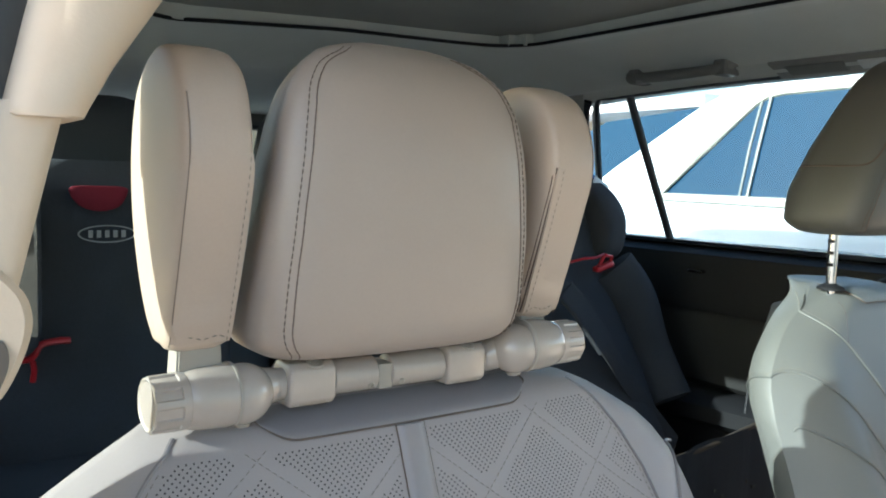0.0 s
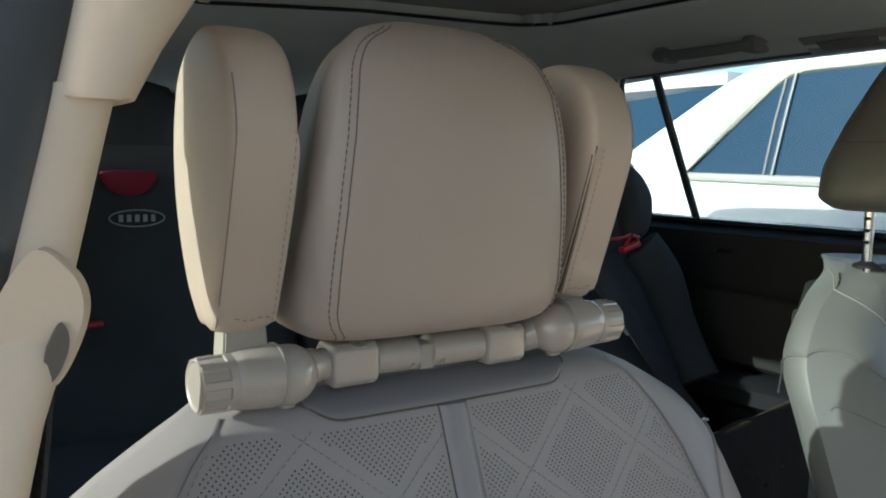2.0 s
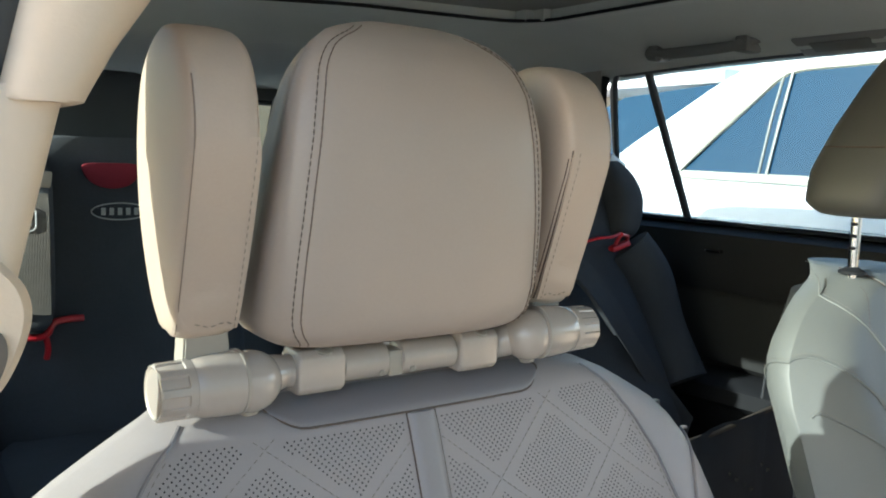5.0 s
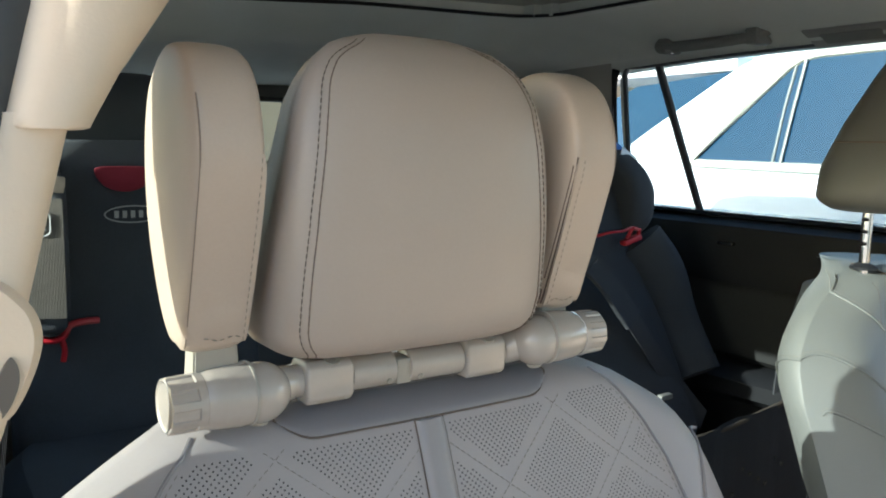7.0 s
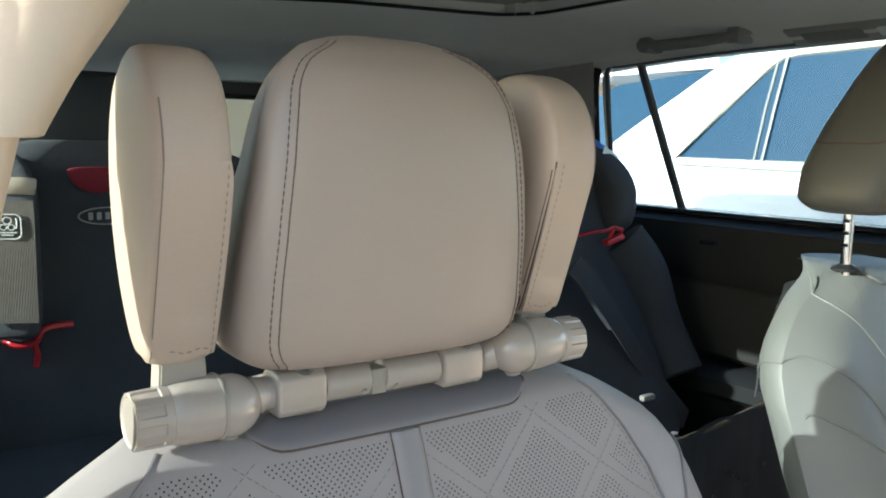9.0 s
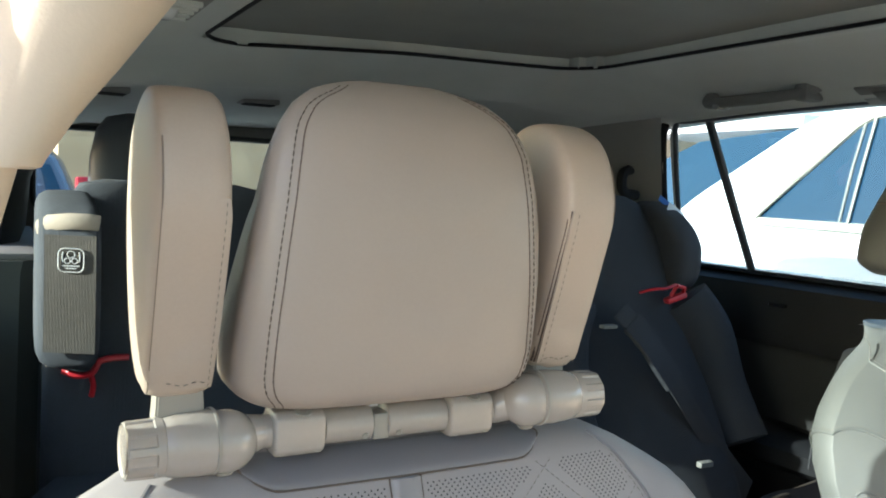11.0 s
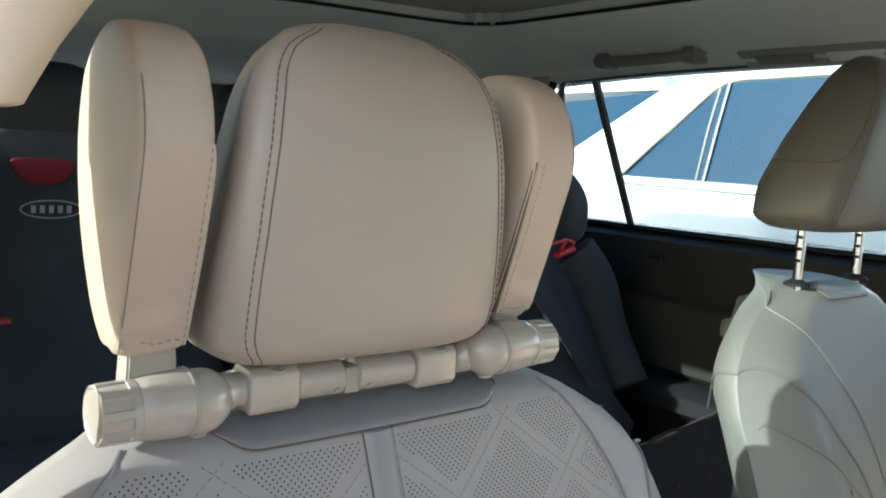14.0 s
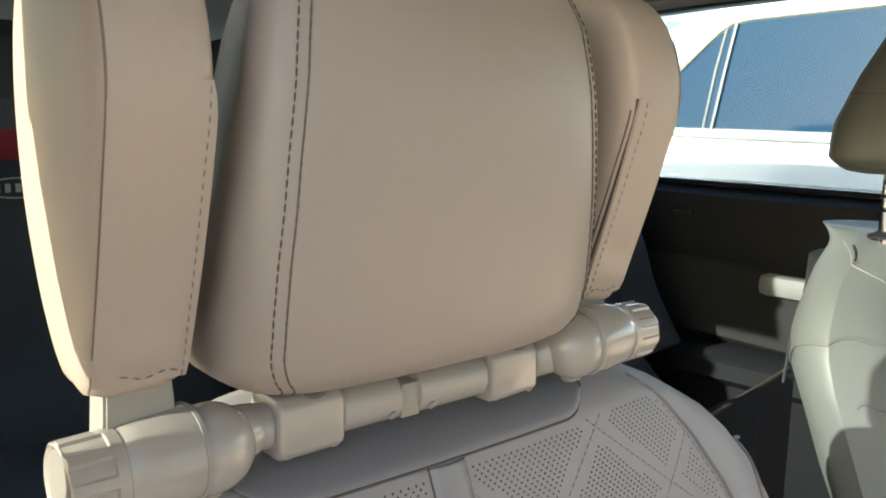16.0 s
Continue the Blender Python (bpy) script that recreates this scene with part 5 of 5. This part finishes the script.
box(lb, (-0.02, -0.001, -0.014), (0.02, 0.001, 0.014), 0.0008, pose(1.005, 0.752, 1.397, -35, 34, -20))
part("warning_label", lb, WHITE_LABEL, ic, "white label")
lb = bmesh.new()
box(lb, (-0.02, -0.001, -0.008), (0.02, 0.001, 0.008), 0.0008, pose(1.002, 0.775, 1.415, -35, 34, -20))
part("blue_label", lb, BLUE_LABEL, ic, "blue label")
# harness with pad
bm = bmesh.new()
path = smooth_path([(0.80, 0.665, 1.215), (0.835, 0.635, 1.17), (0.865, 0.615, 1.12), (0.895, 0.60, 1.075), (0.93, 0.585, 1.02), (0.985, 0.57, 0.95), (1.05, 0.56, 0.88)], 6)


def strap_mesh(bm, pts, width, thick):
    rows = []
    for i, p in enumerate(pts):
        d = (pts[min(i + 1, len(pts) - 1)] - pts[max(0, i - 1)]).normalized()
        a = d.cross(Vector((0.25, -0.9, 0.1))).normalized()
        n = a.cross(d).normalized()
        rows.append([p + a * (e * width / 2) + n * (f * thick / 2) for e, f in ((-1, -0.5), (-0.92, -1), (0.92, -1), (1, -0.5), (1, 0.5), (0.92, 1), (-0.92, 1), (-1, 0.5))])
    return loft(bm, rows)


strap_mesh(bm, path, 0.046, 0.003)
part("harness_strap", bm, STRAP, ic, "grey belt strap")
bm = bmesh.new()
strap_mesh(bm, path[3:17], 0.056, 0.010)
part("strap_pad", bm, NAVY_CLOTH, ic, "dark padded belt sleeve")
bm = bmesh.new()
box(bm, (0.735, 0.63, 1.19), (0.765, 0.645, 1.196), 0.001)
part("buckle", bm, GREY_TRIM, ic)

FADED = material("faded_print", (0.05, 0.05, 0.045), 0.8)
# ---- organiser and clutter behind the far front seat ----
org = thing("seat_organiser", "black seat-back organiser with an open top hung behind the seat", "organiser")
bm = bmesh.new()
loft(bm, [[Vector((x, y, z)) for x, y in ((0.60, 0.20), (0.98, 0.20), (0.985, 0.27), (0.60, 0.27))] for z in (0.55, 0.80)])
bmesh.ops.bevel(bm, geom=list(bm.edges), offset=0.008, segments=2, affect="EDGES")
part("pocket", bm, BLACK_PLASTIC, org)
bm = bmesh.new()
tube(bm, [(0.60, 0.275, 1.00), (0.75, 0.28, 1.005), (0.95, 0.28, 1.03)], 0.004, 8)
part("rim", bm, material("dark_piping", (0.07, 0.055, 0.04), 0.7), org, "dark brown piped rim")
bm = bmesh.new()
loft(bm, [[Vector((x, 0.272, z)), Vector((x + 0.001, 0.276, z))] for x, z in ((0.6, 0.7), (0.6, 1.0))], close=False)
loft(bm, [[Vector((0.6 + 0.035 * k, 0.276 + 0.006 * math.sin(k * 1.7), 0.78)) for k in range(11)], [Vector((0.6 + 0.035 * k, 0.276 + 0.006 * math.sin(k * 1.7), 1.0 + 0.003 * k)) for k in range(11)]], close=False)
g = bmesh.ops.duplicate(bm, geom=bm.faces[:])["geom"]
for v in g:
    if isinstance(v, bmesh.types.BMVert):
        v.co.y += 0.004
part("net_pocket", bm, NAVY_CLOTH, org)
for k in range(7):
    bm = bmesh.new()
    box(bm, (0.75 + 0.02 * k + 0.004 * (k % 2), 0.268, 0.90 + 0.012 * ((k * 3) % 4)), (0.757 + 0.02 * k, 0.271, 0.906 + 0.012 * ((k * 3) % 4)), 0.001)
    part("print_mark", bm, FADED, org)
bm = bmesh.new()
tube(bm, [(0.598, 0.105, 1.185), (0.599, 0.108, 1.16), (0.601, 0.112, 1.125)], 0.0016, 8)
part("elastic_strap", bm, STRAP, org, "thin grey elastic strap")
wl = bmesh.new()
box(wl, (0.855, 0.50, 0.966), (0.885, 0.512, 0.976), 0.002)
solid("white_clip", wl, GREY_TRIM, "small pale grey plastic clip on the child seat's foot", "clip")

# ---- outside: white parked car alongside ----
car = thing("parked_car", "white parked car with dark tinted side windows and cream window trim", "car", "parked cars", at=Matrix.Translation((-0.25, -0.45, 1.405)) @ Matrix.Diagonal((0.91, 0.91, 0.91, 1)) @ Matrix.Translation((0.25, 0.45, -1.405)))
OX = 2.93
def car_pt(y, z, d=0.0):
    lean = max(0, z - 1.32) * 0.12
    return Vector((OX + lean + d, y, z))


lower = smooth_path([(-0.6, 0.45, 0), (-0.62, 0.75, 0), (-0.55, 1.15, 0), (0.0, 1.30, 0), (1.5, 1.335, 0), (2.2, 1.33, 0), (3.0, 1.24, 0), (3.6, 1.12, 0), (3.9, 0.95, 0), (3.95, 0.5, 0), (3.85, 0.22, 0), (1.5, 0.17, 0), (-0.4, 0.19, 0)], 5, closed=True)
bm = bmesh.new()
loft(bm, [[Vector((OX + 0.06, p.x, 0.9 + (p.y - 0.9) * 0.97)) for p in lower], [Vector((OX + 0.01, p.x, p.y)) for p in lower], [Vector((OX - 0.02, p.x, 0.9 + (p.y - 0.9) * 0.8)) for p in lower]])
loft(bm, [[Vector((OX + 0.01, p.x, p.y)) for p in lower], [Vector((OX + 1.75, p.x, p.y)) for p in lower]])
part("body", bm, WHITE_PAINT, car, angle=35)
cab = smooth_path([(-0.7, 1.28, 0), (-0.5, 1.84, 0), (0.3, 1.93, 0), (1.3, 1.90, 0), (1.72, 1.875, 0), (2.05, 1.76, 0), (2.75, 1.33, 0), (2.72, 1.25, 0), (0.5, 1.2, 0)], 5, closed=True)
bm = bmesh.new()
loft(bm, [[car_pt(p.x, p.y) for p in cab], [car_pt(p.x, p.y, 0.10) + Vector((0, 0, 0.02 if p.y > 1.7 else 0)) for p in cab], [Vector((OX + 1.60, p.x, p.y)) for p in cab]])
part("cabin", bm, WHITE_PAINT, car, angle=35)


def car_window(name, pts, trim=0.022):
    pts = smooth_path(pts, 5, closed=True) if trim < 0.02 else [Vector(p) for p in pts]
    bm = bmesh.new()
    prism(bm, pts, lambda p: car_pt(p.x, p.y, -0.002), lambda p: car_pt(p.x, p.y, -0.012))
    w = part(name, bm, DARK_GLASS, car, "dark tinted glass", smooth=False)
    bm = bmesh.new()
    tube(bm, [car_pt(p.x, p.y, -0.010) for p in pts], trim, 8, closed=True)
    part("window_trim", bm, CREAM_TRIM, w, "cream window trim")
    return w


w1 = car_window("side_window", [(0.55, 1.335, 0), (1.5, 1.345, 0), (2.165, 1.352, 0), (1.93, 1.59, 0), (1.72, 1.78, 0), (1.66, 1.815, 0), (1.58, 1.828, 0), (1.2, 1.835, 0), (0.55, 1.84, 0)])
bm = bmesh.new()
tube(bm, [car_pt(1.695, 1.345, -0.016), car_pt(1.665, 1.60, -0.016), car_pt(1.635, 1.82, -0.016)], 0.012, 8, rz=0.008)
part("window_bar", bm, WINDOW_BAR, w1, "pale divider bar")
bm = bmesh.new()
tube(bm, [car_pt(1.735, 1.345, -0.014), car_pt(1.71, 1.60, -0.014), car_pt(1.68, 1.79, -0.014)], 0.007, 8)
part("window_bar", bm, WINDOW_BAR, w1)
bm = bmesh.new()
prism(bm, [(2.02, 1.779), (2.60, 1.735), (2.95, 1.60), (2.95, 1.36), (2.70, 1.355), (2.56, 1.46)], lambda p: car_pt(p[0], p[1], -0.003), lambda p: car_pt(p[0], p[1], 0.02))
part("rear_window", bm, DARK_GLASS, car, "dark tinted glass", smooth=False)
bm = bmesh.new()
box(bm, (OX + 0.06, 2.0, 1.78), (OX + 1.6, 3.1, 1.85), 0.02)
part("roof_overhang", bm, WHITE_PAINT, car)
for y in (0.2, 3.05):
    bm = bmesh.new()
    turned(bm, [(0, 0.20), (0.005, 0.30), (0.03, 0.345), (0.18, 0.345), (0.22, 0.30), (0.22, 0.1)], (OX - 0.03, y, 0.206), (OX + 1, y, 0.206), 36)
    wh = part("wheel", bm, RUBBER, car, "black tyre")
    bm = bmesh.new()
    turned(bm, [(0, 0.05), (0.01, 0.19), (0.0, 0.21), (0.02, 0.22)], (OX - 0.034, y, 0.206), (OX + 1, y, 0.206), 30)
    part("rim", bm, CHROME, wh)

# parked dark car and wall seen through the tailgate window
rc = thing("parked_hatchback", "blue-grey parked car with red tail lamps behind", "car", "parked cars", at=pose(-0.30, 7.5, 0))
bm = bmesh.new()
loft(bm, [superring(0, 2.0, z, hx, hy, 6.0, 40) for z, hx, hy in ((0.3, 0.82, 1.9), (0.4, 0.9, 2.05), (0.95, 0.92, 2.08), (1.05, 0.90, 2.0), (1.55, 0.70, 1.5), (1.66, 0.60, 1.3))])
part("body", bm, GREY_PAINT, rc, angle=40)
bm = bmesh.new()
prism(bm, [(-0.68, 1.1), (0.68, 1.1), (0.55, 1.5), (-0.55, 1.5)], lambda p: Vector((p[0], -0.03 + (p[1] - 1.0) * 1.0, p[1])), lambda p: Vector((p[0], 0.02 + (p[1] - 1.0) * 1.0, p[1])))
part("rear_window", bm, DARK_GLASS, rc, smooth=False)
for s in (-1, 1):
    bm = bmesh.new()
    box(bm, (s * 0.8 - 0.07, -0.09, 0.95), (s * 0.8 + 0.07, 0.1, 1.40), 0.02)
    part("tail_lamp", bm, RED, rc, "red tail lamp")
    for y in (0.6, 3.3):
        bm = bmesh.new()
        turned(bm, [(0, 0.2), (0.02, 0.33), (0.2, 0.33), (0.22, 0.2)], (s * 0.72, y, 0.33), (s * 3, y, 0.33), 24)
        part("wheel", bm, RUBBER, rc)
house = thing("building", "tan stucco building with a dark garage door", "building", at=pose(4.0, 16, 0))
bm = bmesh.new()
box(bm, (-3.2, 0, 0), (14, 8, 5.0), 0.02)
part("wall", bm, STUCCO, house)
bm = bmesh.new()
box(bm, (-3.6, -0.4, 5.0), (14.4, 8.4, 5.3), 0.05)
part("roof", bm, material("roof_brown", (0.15, 0.08, 0.05), 0.9, grain=0.4, scale=30), house)
bm = bmesh.new()
box(bm, (4, -0.04, 0), (8, 0.02, 2.6), 0.02)
part("garage_door", bm, GREY_TRIM, house)
